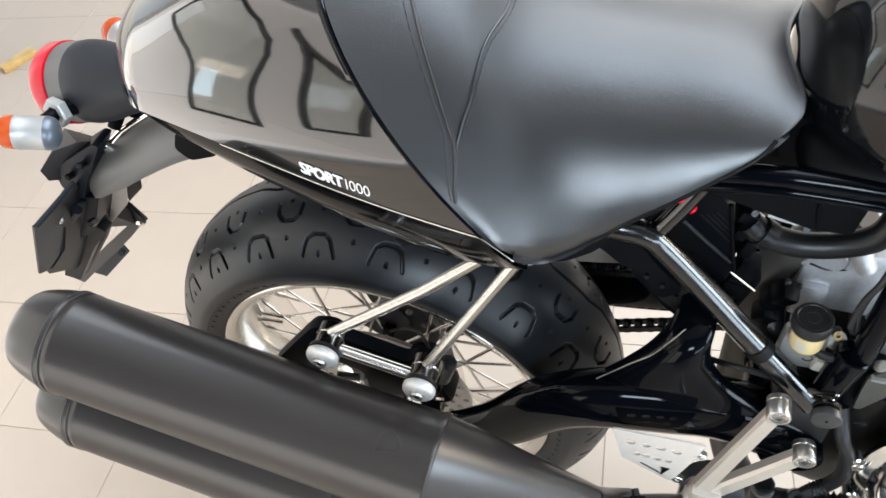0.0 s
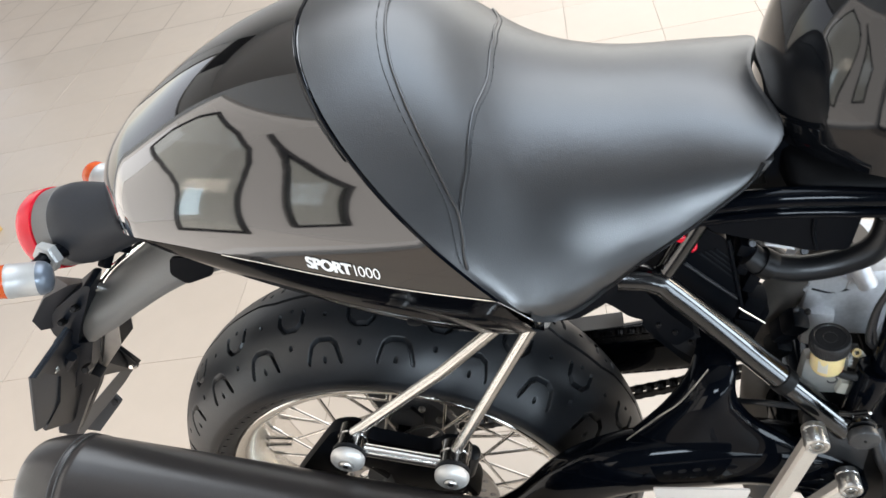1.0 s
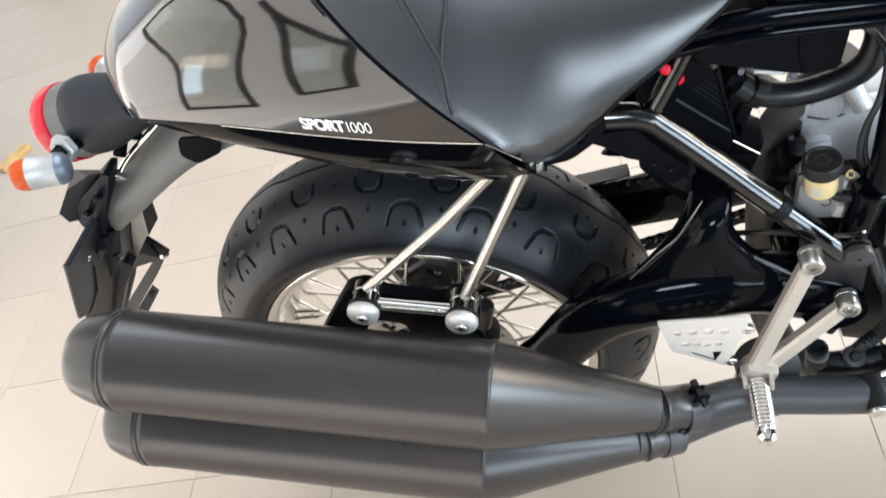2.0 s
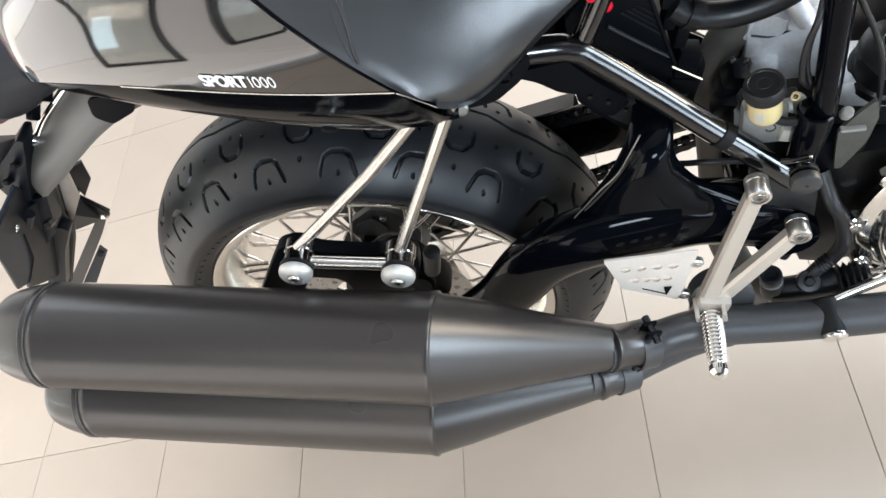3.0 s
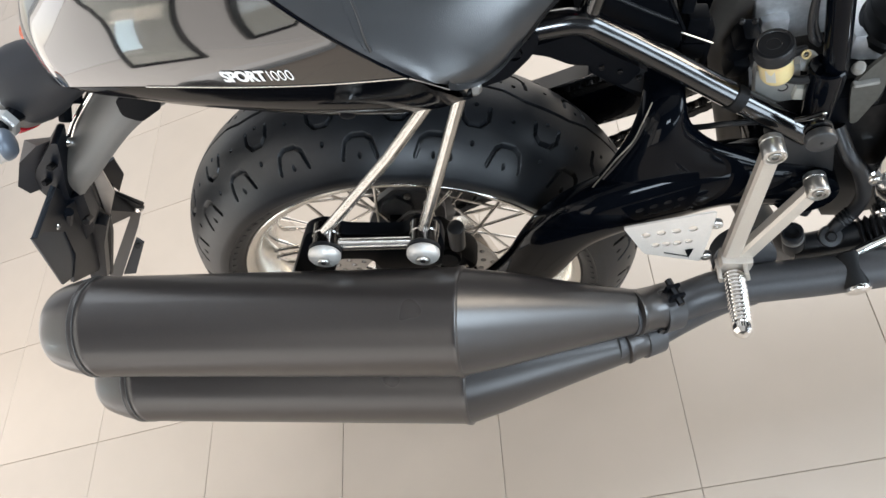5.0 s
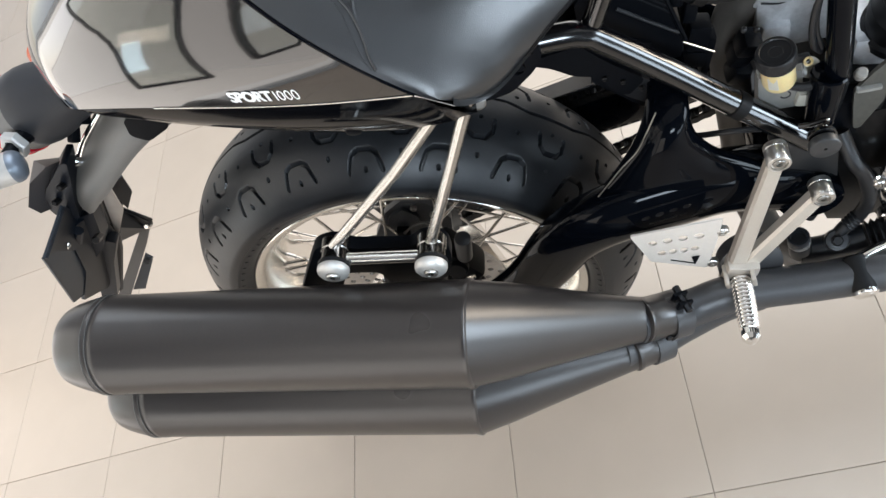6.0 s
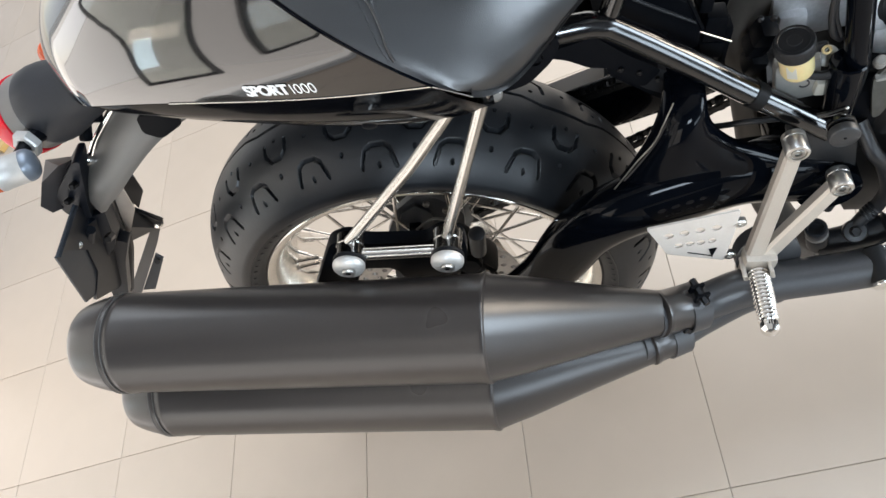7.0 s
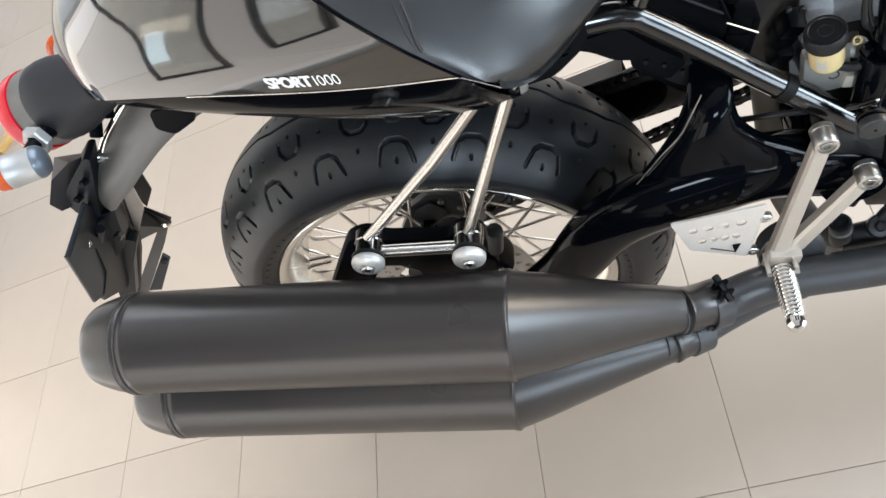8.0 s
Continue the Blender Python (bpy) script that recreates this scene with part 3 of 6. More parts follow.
for cx, cz in ((0.0480, 0.4430), (0.0650, 0.4200)):
    turned("carrier_bolt", [(0.0045, 0.0), (0.0045, 0.004), (0.0036, 0.0050), (0.0018, 0.0050), (0.0016, 0.003)], (cx, -0.026, cz), (0, -1, 0), SCREW, carrier, sides=6)
turned("slide_boot", [(0.0075, -0.026), (0.0098, -0.024), (0.0105, 0.018), (0.0098, 0.0225), (0.0070, 0.0245), (0.0005, 0.025)], (0.1180, -0.104, 0.4430), (0.36, -0.1, 1.0), CYLINDER_BLACK, carrier, "dark grey slide pin boot", 24)
tube("sensor_lead", [(0.020, -0.040, 0.412), (0.050, -0.050, 0.438), (0.078, -0.066, 0.452), (0.094, -0.084, 0.436)], 0.0020, RUBBER, carrier, "black sensor lead", 8, 6)

# swingarm: two bowed arms with an arched brace
swing = bmesh.new()


def arm_rings(rows, sides=18):
    """Oval sections: centre x, y, z, half height, half width; the section stands across the path in the upright plane."""
    p = spline(rows, 7)
    rings = []
    for k in range(len(p)):
        t = p[min(k + 1, len(p) - 1), :3] - p[max(k - 1, 0), :3]
        t = t / np.linalg.norm(t)
        out = np.cross(t, (0, 0, 1.0))
        out = out / np.linalg.norm(out)
        up = np.cross(out, t)
        ring = []
        for a in np.linspace(0, 2 * math.pi, sides, endpoint=False):
            c, s = math.cos(a), math.sin(a)
            ring.append(p[k, :3] + out * p[k, 4] * math.copysign(abs(c) ** 0.75, c) + up * p[k, 3] * math.copysign(abs(s) ** 0.75, s))
        rings.append(ring)
    return rings


RIGHT_ARM = [(0.0, -0.122, 0.318, 0.024, 0.014), (0.09, -0.125, 0.325, 0.028, 0.016), (0.178, -0.127, 0.374, 0.034, 0.019), (0.244, -0.128, 0.443, 0.037, 0.022), (0.298, -0.126, 0.470, 0.039, 0.025), (0.37, -0.118, 0.471, 0.040, 0.027), (0.43, -0.108, 0.458, 0.037, 0.028), (0.50, -0.10, 0.42, 0.036, 0.030)]
add_rings(swing, arm_rings(RIGHT_ARM))
LEFT_ARM = [(0.0, 0.122, 0.318, 0.024, 0.014), (0.10, 0.122, 0.335, 0.030, 0.018), (0.20, 0.120, 0.360, 0.036, 0.022), (0.30, 0.116, 0.372, 0.038, 0.026), (0.40, 0.11, 0.392, 0.040, 0.028), (0.50, 0.10, 0.42, 0.036, 0.030)]
add_rings(swing, arm_rings(LEFT_ARM))
swingarm = part("swingarm", swing, GLOSS, bike, "gloss black tubular swingarm", angle=60.0)
BELL = [(0.370, -0.124, 0.470, 0.104, 0.013, 0.0), (0.371, -0.123, 0.494, 0.080, 0.014, 0.0), (0.371, -0.122, 0.519, 0.055, 0.014, 0.0), (0.375, -0.120, 0.545, 0.036, 0.014, 0.0), (0.381, -0.116, 0.566, 0.026, 0.015, 0.0), (0.388, -0.106, 0.584, 0.021, 0.016, 0.0), (0.394, -0.080, 0.597, 0.018, 0.016, 0.0), (0.397, -0.03, 0.604, 0.018, 0.016, 0.0), (0.397, 0.0, 0.606, 0.018, 0.016, 0.0)]
for mirror in (1, -1):
    bm = bmesh.new()
    rings = []
    for x, y, z, hx, hy, _ in spline(BELL, 5):
        rings.append([(x + hx * math.cos(a), mirror * (y + 0.007 + (hy + 0.007) * math.sin(a)), z + 0.1 * hy * math.sin(a)) for a in np.linspace(0, 2 * math.pi, 28, endpoint=False)])
    add_rings(bm, rings)
    part("brace", bm, GLOSS, swingarm, "flared gloss black swingarm brace", angle=70.0)
bm = bmesh.new()
add_tube(bm, [(0.50, -0.13, 0.42), (0.50, 0.13, 0.42)], 0.032, 24)
part("pivot_tube", bm, GLOSS, swingarm)
tube("axle_nut", [(0.0, -0.136, 0.318), (0.0, -0.15, 0.318)], 0.017, STEEL, swingarm, sides=6)
# bright tube stands in for the highlight along the brace edge and brake hose
tube("hose_highlight", [(0.300, -0.128, 0.512), (0.318, -0.129, 0.533), (0.333, -0.130, 0.551), (0.353, -0.130, 0.571), (0.367, -0.130, 0.594), (0.381, -0.128, 0.617)], 0.0007, SCREW, swingarm, "thin bright tube for the highlight along brace and brake hose", 8, 10)
box("pivot_cross", (0.06, 0.19, 0.05), pose(0.485, 0.0, 0.425, 0, 24, 0), GLOSS, swingarm, bevel=0.015)

# chain, sprocket and guard on the far side
turned("sprocket", [(0.05, -0.003), (0.088, -0.003), (0.090, 0.0), (0.088, 0.003), (0.05, 0.003)], AXLE + Vector((0, 0.095, 0)), (0, 1, 0), DARKMETAL, wheel, sides=42)
chain = bpy.data.objects.new("chain", None)
link_bm = bmesh.new()
add_plate(link_bm, rounded([(-0.0125, -0.0078), (-0.004, -0.0058), (0.004, -0.0058), (0.0125, -0.0078), (0.0125, 0.0078), (0.004, 0.0058), (-0.004, 0.0058), (-0.0125, 0.0078)], 0.004, 3), 0.0018, Matrix.Identity(4))
add_plate(link_bm, rounded([(-0.0125, -0.0078), (-0.004, -0.0058), (0.004, -0.0058), (0.0125, -0.0078), (0.0125, 0.0078), (0.004, 0.0058), (-0.004, 0.0058), (-0.0125, 0.0078)], 0.004, 3), 0.0018, Matrix.Translation((0, 0, 0.013)))
for sx in (-0.0065, 0.0065):
    add_turned(link_bm, [(0.0044, 0.0), (0.0044, 0.0165)], (sx, 0, -0.001), (0, 0, 1), 8)
bpy.data.objects.remove(chain)
chain = part("chain", link_bm, DARKMETAL, bike, "dark oiled drive chain", angle=30.0)


def chain_pose(k, along):
    p0, p1 = along
    p = p0.lerp(p1, k)
    return Matrix.Translation(p) @ Matrix.Rotation(-math.atan2(p1.z - p0.z, p1.x - p0.x), 4, "Y") @ Matrix.Rotation(radians(90), 4, "X")


UPPER = (Vector((0.0, 0.102, 0.405)), Vector((0.52, 0.102, 0.44)))
LOWER = (Vector((0.0, 0.102, 0.225)), Vector((0.52, 0.102, 0.36)))
chain.matrix_basis = chain_pose(0.0, UPPER)
for run in (UPPER, LOWER):
    for k in range(33):
        if run is UPPER and k == 0:
            continue
        link = new("chain_link", chain.data)
        link.parent = bike
        link.matrix_basis = chain_pose(k / 33.0, run)
GUARD_SHEET = [(0.02, 0.060, 0.437), (0.14, 0.060, 0.462), (0.30, 0.060, 0.478), (0.298, 0.105, 0.456), (0.14, 0.105, 0.440), (0.02, 0.105, 0.415), (0.02, 0.112, 0.385), (0.298, 0.112, 0.425)]
sheet = bmesh.new()
vs = [sheet.verts.new(v) for v in GUARD_SHEET]
for f in ((0, 1, 4, 5), (1, 2, 3, 4), (5, 4, 3, 7, 6)):
    sheet.faces.new([vs[k] for k in f])
bmesh.ops.solidify(sheet, geom=list(sheet.faces), thickness=0.003)
part("chain_guard", sheet, SATIN, bike, "satin black chain guard", angle=20.0)

# silencers
MUF_R = 0.0540
M1_FRONT, M1_REAR = Vector((0.1663, -0.2659, 0.5279)), Vector((-0.2240, -0.2437, 0.6163))
M2_FRONT, M2_REAR = Vector((0.1325, -0.2748, 0.4228)), Vector((-0.2500, -0.2538, 0.5073))


def silencer(front, rear, cone_end, cone_r, label):
    along = (rear - front)
    length = along.length
    axis = along.normalized()
    prof = [(MUF_R - 0.003, -0.001), (MUF_R, 0.0), (MUF_R + 0.0012, 0.0015), (MUF_R + 0.0012, 0.005), (MUF_R, 0.0075), (MUF_R, length - 0.012), (MUF_R + 0.0008, length - 0.010), (MUF_R + 0.0008, length - 0.006), (MUF_R - 0.0003, length - 0.004),
            (MUF_R - 0.0003, length), (MUF_R + 0.0006, length + 0.002), (MUF_R + 0.0004, length + 0.005), (MUF_R - 0.0012, length + 0.012), (MUF_R - 0.0034, length + 0.022), (MUF_R - 0.0062, length + 0.032), (MUF_R - 0.0088, length + 0.0395), (MUF_R - 0.0108, length + 0.0440), (MUF_R - 0.0132, length + 0.0472), (MUF_R - 0.0162, length + 0.0488), (MUF_R - 0.0200, length + 0.0490), (MUF_R - 0.0225, length + 0.0478), (MUF_R - 0.025, length + 0.0)]
    body = turned("silencer", prof, front, axis, CERAMIC, bike, label, 64)
    bm = bmesh.new()
    rings = []
    side = axis.orthogonal().normalized()
    up = axis.cross(side)
    end_axis = (cone_end - front).normalized()
    stations = [(0.0, MUF_R - 0.001), (0.02, MUF_R - 0.0016), (0.2, MUF_R + (cone_r - MUF_R) * 0.2), (0.4, MUF_R + (cone_r - MUF_R) * 0.42), (0.6, MUF_R + (cone_r - MUF_R) * 0.63), (0.8, MUF_R + (cone_r - MUF_R) * 0.83), (0.9, MUF_R + (cone_r - MUF_R) * 0.925), (0.96, cone_r + 0.0004), (1.0, cone_r)]
    for u, r in stations:
        u2 = u
        c = front.lerp(cone_end, u2)
        rings.append([c + r * (math.cos(a) * side + math.sin(a) * up) for a in np.linspace(0, 2 * math.pi, 48, endpoint=False)])
    add_rings(bm, rings)
    part("cone", bm, CERAMIC, body, "tapered matte black inlet cone")
    for d, r, mat in ((length - 0.001, MUF_R, WORN_BEAD), (length + 0.0045, MUF_R + 0.0002, WORN_BEAD), (0.002, MUF_R, CERAMIC)):
        turned("seam_bead", [(r, -0.0006), (r + 0.0009, -0.0004), (r + 0.0009, 0.0004), (r, 0.0006)], front + axis * d, axis, mat, body, "thin worn weld bead", 64, closed=True)
    return body


C1_END, C2_END = Vector((0.311, -0.215, 0.389)), Vector((0.292, -0.232, 0.352))
silencer(M1_FRONT, M1_REAR, C1_END, 0.0245, "upper matte black exhaust silencer with rolled seams")
silencer(M2_FRONT, M2_REAR, C2_END, 0.0228, "lower matte black exhaust silencer with rolled seams")
tube("exhaust_pipe", [(0.30, -0.222, 0.393), (0.33, -0.207, 0.370), (0.36, -0.197, 0.360), (0.395, -0.19, 0.360), (0.44, -0.186, 0.352), (0.49, -0.184, 0.342), (0.56, -0.182, 0.334), (0.66, -0.18, 0.33)], 0.0215, PIPE, bike, "dark grey coated exhaust pipe", 28, 8)
tube("exhaust_pipe", [(0.275, -0.238, 0.365), (0.31, -0.222, 0.345), (0.345, -0.205, 0.340), (0.39, -0.192, 0.346), (0.43, -0.187, 0.350)], 0.0205, PIPE, bike, "dark grey coated exhaust pipe", 28, 8)


for p, q, r in (((0.305, -0.2185, 0.3935), (0.344, -0.2005, 0.3645), 0.0248), ((0.284, -0.2365, 0.3585), (0.322, -0.2170, 0.3425), 0.0230)):
    span = (Vector(q) - Vector(p)).length
    turned("pipe_sleeve", [(r - 0.003, 0.0), (r + 0.0008, 0.001), (r + 0.0008, 0.005), (r, 0.0065), (r, span - 0.006), (r + 0.0006, span - 0.005), (r + 0.0006, span - 0.001), (r - 0.004, span)], p, Vector(q) - Vector(p), CERAMIC, bike, "matte black joint sleeve", 40)


def clamp(centre, axis, radius):
    axis = Vector(axis).normalized()
    ring = turned("hose_clamp", [(radius, -0.011), (radius + 0.0022, -0.011), (radius + 0.0022, 0.011), (radius, 0.011)], centre, axis, PIPE, bike, "dark grey exhaust clamp with a bolt", 32, closed=True)
    top = Vector((0.25, -0.05, 0.97))
    top = (top - axis * top.dot(axis)).normalized()
    for sgn in (-1, 1):
        out = Vector(centre) + top * (radius + 0.006)
        across = axis.cross(top)
        box("lug", (0.017, 0.0045, 0.012), Matrix.Translation(out + across * 0.006 * sgn) @ Matrix((axis, across, top)).transposed().to_4x4(), PLASTIC, ring, bevel=0.0015)
    across = axis.cross(top)
    tube("clamp_bolt", [Vector(centre) + top * (radius + 0.008) - across * 0.016, Vector(centre) + top * (radius + 0.008) + across * 0.016], 0.004, DARKMETAL, ring, sides=6)


clamp((0.338, -0.2045, 0.367), (0.8, 0.35, -0.45), 0.0252)
clamp((0.312, -0.2215, 0.3445), (0.8, 0.4, -0.4), 0.0234)

# silencer hangers: two chrome stays, a cross bar, domed knobs and the rubber-mounted bracket
KNOBS = [Vector((0.048, -0.222, 0.611)), Vector((0.144, -0.226, 0.585))]
BRACKET = rounded([(-0.044, 0.536), (0.0085, 0.597), (0.029, 0.620), (0.052, 0.622), (0.063, 0.604), (0.119, 0.581), (0.134, 0.590), (0.149, 0.587), (0.156, 0.572), (0.150, 0.548), (0.131, 0.512), (0.067, 0.512), (0.067, 0.5500), (0.033, 0.5637), (0.012, 0.535)], 0.009)
bm = bmesh.new()
add_plate(bm, BRACKET, 0.015, side_plane(-0.170))
rim_edges = [e for e in bm.edges if all(v.co.y < -0.1845 for v in e.verts) and len(e.link_faces) == 2 and e.calc_face_angle(0.0) > 1.0]
bmesh.ops.bevel(bm, geom=rim_edges, offset=0.0035, segments=2, affect="EDGES", profile=0.5, clamp_overlap=True)
part("silencer_bracket", bm, PLASTIC, bike, "black moulded silencer mounting bracket", angle=40.0)
for k in KNOBS:
    collar = turned("stay_collar", [(0.012, 0.0), (0.0148, 0.001), (0.0148, 0.012), (0.0138, 0.013), (0.0138, 0.024), (0.0152, 0.025), (0.0152, 0.029), (0.012, 0.03)], k + Vector((0, 0.045, 0)), (0, -1, 0), DARK_CHROME, bike, "darkened chrome collar with a black rubber ring", 32)
    turned("rubber_ring", [(0.012, 0.0), (0.0164, 0.0), (0.0164, 0.003), (0.012, 0.003)], k + Vector((0, 0.018, 0)), (0, -1, 0), RUBBER, collar, closed=True)
    turned("domed_cap", [(0.0150, 0.0), (0.0162, 0.0012), (0.0164, 0.0042), (0.0156, 0.0068), (0.0136, 0.0088), (0.0106, 0.0102), (0.0076, 0.0109), (0.0070, 0.0105), (0.0068, 0.0095)], k + Vector((0, 0.0145, 0)), (0, -1, 0), BUTTON, collar, "domed satin aluminium cap", 36)
    turned("socket_screw", [(0.0064, 0.0), (0.0064, 0.0026), (0.0056, 0.0034), (0.0034, 0.0034), (0.0030, 0.0006)], k + Vector((0, 0.0045, 0)), (0, -1, 0), ALLOY, collar, "steel socket screw", 20)
    # solid dark disc gives the screw's recess its shade
    turned("socket", [(0.0031, 0.0), (0.0031, 0.0012), (0.0005, 0.0013)], k + Vector((0, 0.0030, 0)), (0, -1, 0), DARKMETAL, collar, "dark disc for the shaded hexagon socket", 6)
tube("stay_bar", [KNOBS[0] + Vector((0, 0.026, -0.003)), KNOBS[1] + Vector((0, 0.026, -0.003))], 0.0064, STEEL, bike, "polished steel cross bar", 16)
APEX = Vector((0.252, -0.150, 0.738))
tube("stay", [KNOBS[0] + Vector((0.004, 0.033, 0.010)), KNOBS[0].lerp(APEX, 0.5) + Vector((0, 0.018, 0.004)), APEX + Vector((-0.006, 0.005, 0.006))], 0.0056, STAY_STEEL, bike, "satin steel silencer stay", 18)
tube("stay", [KNOBS[1] + Vector((0.004, 0.033, 0.010)), KNOBS[1].lerp(APEX, 0.5) + Vector((0.002, 0.018, 0.004)), APEX], 0.0056, STAY_STEEL, bike, "satin steel silencer stay", 18)
turned("stay_lug", [(0.004, -0.008), (0.0062, -0.006), (0.0068, 0.0), (0.0062, 0.006), (0.004, 0.008)], (0.2425, -0.132, 0.7005), (0.3, -0.8, 0.2), SCREW, bike, "dull metal stay lug", 20)

# tail cowl
TAIL = [(-0.191, 0.812, 0.003, 0.803, 0.0), (-0.187, 0.836, 0.036, 0.802, 0.0), (-0.168, 0.864, 0.068, 0.806, 0.0), (-0.133, 0.892, 0.096, 0.812, 0.0), (-0.087, 0.918, 0.117, 0.816, 0.05), (-0.04, 0.941, 0.136, 0.815, 0.15), (0.0, 0.953, 0.154, 0.807, 0.30), (0.035, 0.961, 0.169, 0.796, 0.45), (0.06, 0.965, 0.180, 0.788, 0.62), (0.076, 0.967, 0.1885, 0.784, 0.80)]


def cowl_ring(row, n=2.25, count=41, grow=0.0, tuck=0.0):
    """One section; tuck: how far below its lower edge the curve would turn upright."""
    x, top, w, low, k = row
    out = []
    base = low - tuck * min(1.0, w / 0.08)
    first = math.asin(((low - base) / (top + grow - base)) ** (n / 2))
    widest = math.cos(first) ** (2 / n)
    for a in np.linspace(first, math.pi - first, count):
        c, s = math.cos(a), math.sin(a)
        y = -(w + grow) * math.copysign(abs(c) ** (2 / n), c) / widest
        z = base + (top + grow - base) * abs(s) ** (2 / n)
        out.append((x + k * (top - z), y, z))
    return out


TUCK = 0.026
tail_rows = eased(spline(TAIL, 6), 20, 70)
bm = bmesh.new()
rows = add_rings(bm, [cowl_ring(r, tuck=TUCK) for r in tail_rows], close=False, caps=False)
bm.faces.new(rows[-1])
tail = part("tail_cowl", bm, PAINT, bike, "gloss black single-seat tail cowl", angle=80.0)
# the skirt below the crease
SKIRT = [(-0.165, -0.05, 0.792), (-0.12, -0.082, 0.795), (-0.075, -0.103, 0.789), (-0.02, -0.122, 0.775), (0.04, -0.137, 0.757), (0.10, -0.148, 0.738), (0.165, -0.156, 0.722), (0.215, -0.160, 0.715), (0.248, -0.160, 0.716)]
crease = np.array([cowl_ring(r, tuck=TUCK)[0] for r in tail_rows])
low_edge = spline(SKIRT, 8)
low_pts = np.array([[np.interp(u, np.linspace(0, 1, len(low_edge)), low_edge[:, j]) for j in range(3)] for u in np.linspace(0, 1, len(crease))])
for mirror in (1, -1):
    bm = bmesh.new()
    rings = []
    for c, l in zip(crease, low_pts):
        m1 = c + (0, 0.0005, -0.0015)
        m2 = c * 0.65 + l * 0.35 + np.array((0, -0.0045, 0))
        m3 = c * 0.25 + l * 0.75 + np.array((0, -0.0045, 0))
        m4 = l + np.array((0, 0.006, 0.002))
        m5 = l + np.array((0, 0.04, 0.02))
        rings.append([p * (1, mirror, 1) for p in (c + np.array((0, 0.006, 0.001)), m1, c * 0.9 + l * 0.1 + np.array((0, -0.001, 0)), m2, m3, l, m4, m5)])
    add_rings(bm, rings, close=False, caps=False)
    part("tail_skirt", bm, SKIRT_DIM, tail, "gloss black lower tail skirt", angle=50.0)
tube("edge_moulding", [p + np.array((0, -0.0006, 0.0)) for p in crease if p[0] > -0.025] + [crease[-1] + np.array((0.012, -0.001, -0.011)), crease[-1] + np.array((0.0245, -0.001, -0.0235))], 0.00055, STEEL, tail, "thin bright edge moulding", 8)
bm = bmesh.new()
add_rings(bm, [[(x, y * 0.85, z), (x, 0, z + 0.012), (x, -y * 0.85, z)] for x, y, z in low_edge], close=False, caps=False)
part("tail_floor", bm, PLASTIC, tail, "black plastic tail floor")
turned("skirt_fastener", [(0.007, 0), (0.007, 0.001), (0.005, 0.002), (0.001, 0.0022)], (0.137, -0.155, 0.732), (0, -1, -0.3), PLASTIC, tail, sides=18)

tube("skirt_wire", [(0.1277, -0.1535, 0.7435), (0.142, -0.1545, 0.733), (0.1586, -0.1550, 0.7255), (0.176, -0.155, 0.718), (0.191, -0.154, 0.7135)], 0.0006, STEEL, tail, "thin bright wire", 6, 5)

# seat
SEAT = [(0.079, 0.9672, 0.19, 0.7598, 0.2446, 2.25, 0, 2.15), (0.115, 0.966, 0.183, 0.7485, 0.2496, 2.15, 0, 2.0), (0.15, 0.9605, 0.176, 0.7407, 0.2595, 2.0354, 0, 1.85), (0.186, 0.9426, 0.169, 0.7374, 0.2711, 1.9663, 0, 1.72), (0.22, 0.9105, 0.1625, 0.7423, 0.2875, 1.9736, 0, 1.58), (0.256, 0.8872, 0.1535, 0.7526, 0.3062, 2.03, 0, 1.47), (0.297, 0.8705, 0.1425, 0.7688, 0.3308, 2.06, 0, 1.44), (0.3413, 0.862, 0.13, 0.7819, 0.3632, 2.08, 0.001, 1.44), (0.384, 0.8584, 0.1185, 0.7982, 0.3945, 2.08, 0.006, 1.44), (0.416, 0.8505, 0.1095, 0.811, 0.4195, 2.08, 0.016, 1.45), (0.4325, 0.8420, 0.1, 0.8219, 0.4320, 2.08, 0.026, 1.46)]


def seat_point(row, c, s):
    x, top, w, low, xe, n, nose, m = row
    y = -w * math.copysign(abs(c) ** (2 / n), c)
    z = low + (top - low) * abs(s) ** (2 / m)
    under = max(0.0, 1 - (z - low) / 0.02) * min(1.0, max(0.0, (0.36 - xe) / 0.06))
    return (x + (xe - x) * (top - z) / (top - low) + nose * (1.62 * abs(y / w) ** 2 - 1.78 * abs(y / w) ** 5), y * (1 - 0.055 * under**2), z - 0.003 * under)


def seat_ring(row, count=49):
    x, top, w, low, xe, n, nose, m = row
    xe += 0.1 * nose
    out = [(xe + 0.002, w - 0.03, low + 0.004), (xe, w - 0.004, low - 0.002)]
    out += [seat_point(row, math.cos(a), math.sin(a)) for a in np.linspace(math.pi, 0, count)]
    out += [(xe, -(w - 0.004), low - 0.002), (xe + 0.002, -(w - 0.03), low + 0.004)]
    return out


seat_rows = eased(spline(SEAT, 6), 4, 10)
rings = [seat_ring(r) for r in seat_rows]
last = np.array(rings[-1])
mid = last.mean(0)
for s, dx in ((0.99, 0.0012), (0.965, 0.0016), (0.6, 0.0)):
    rings.append([tuple(mid + (p - mid) * s + (dx, 0, 0)) for p in last])
bm = bmesh.new()
add_rings(bm, rings, close=False, caps=False)
seat = part("seat", bm, LEATHER, bike, "black vinyl single seat with a bum stop", angle=80.0)


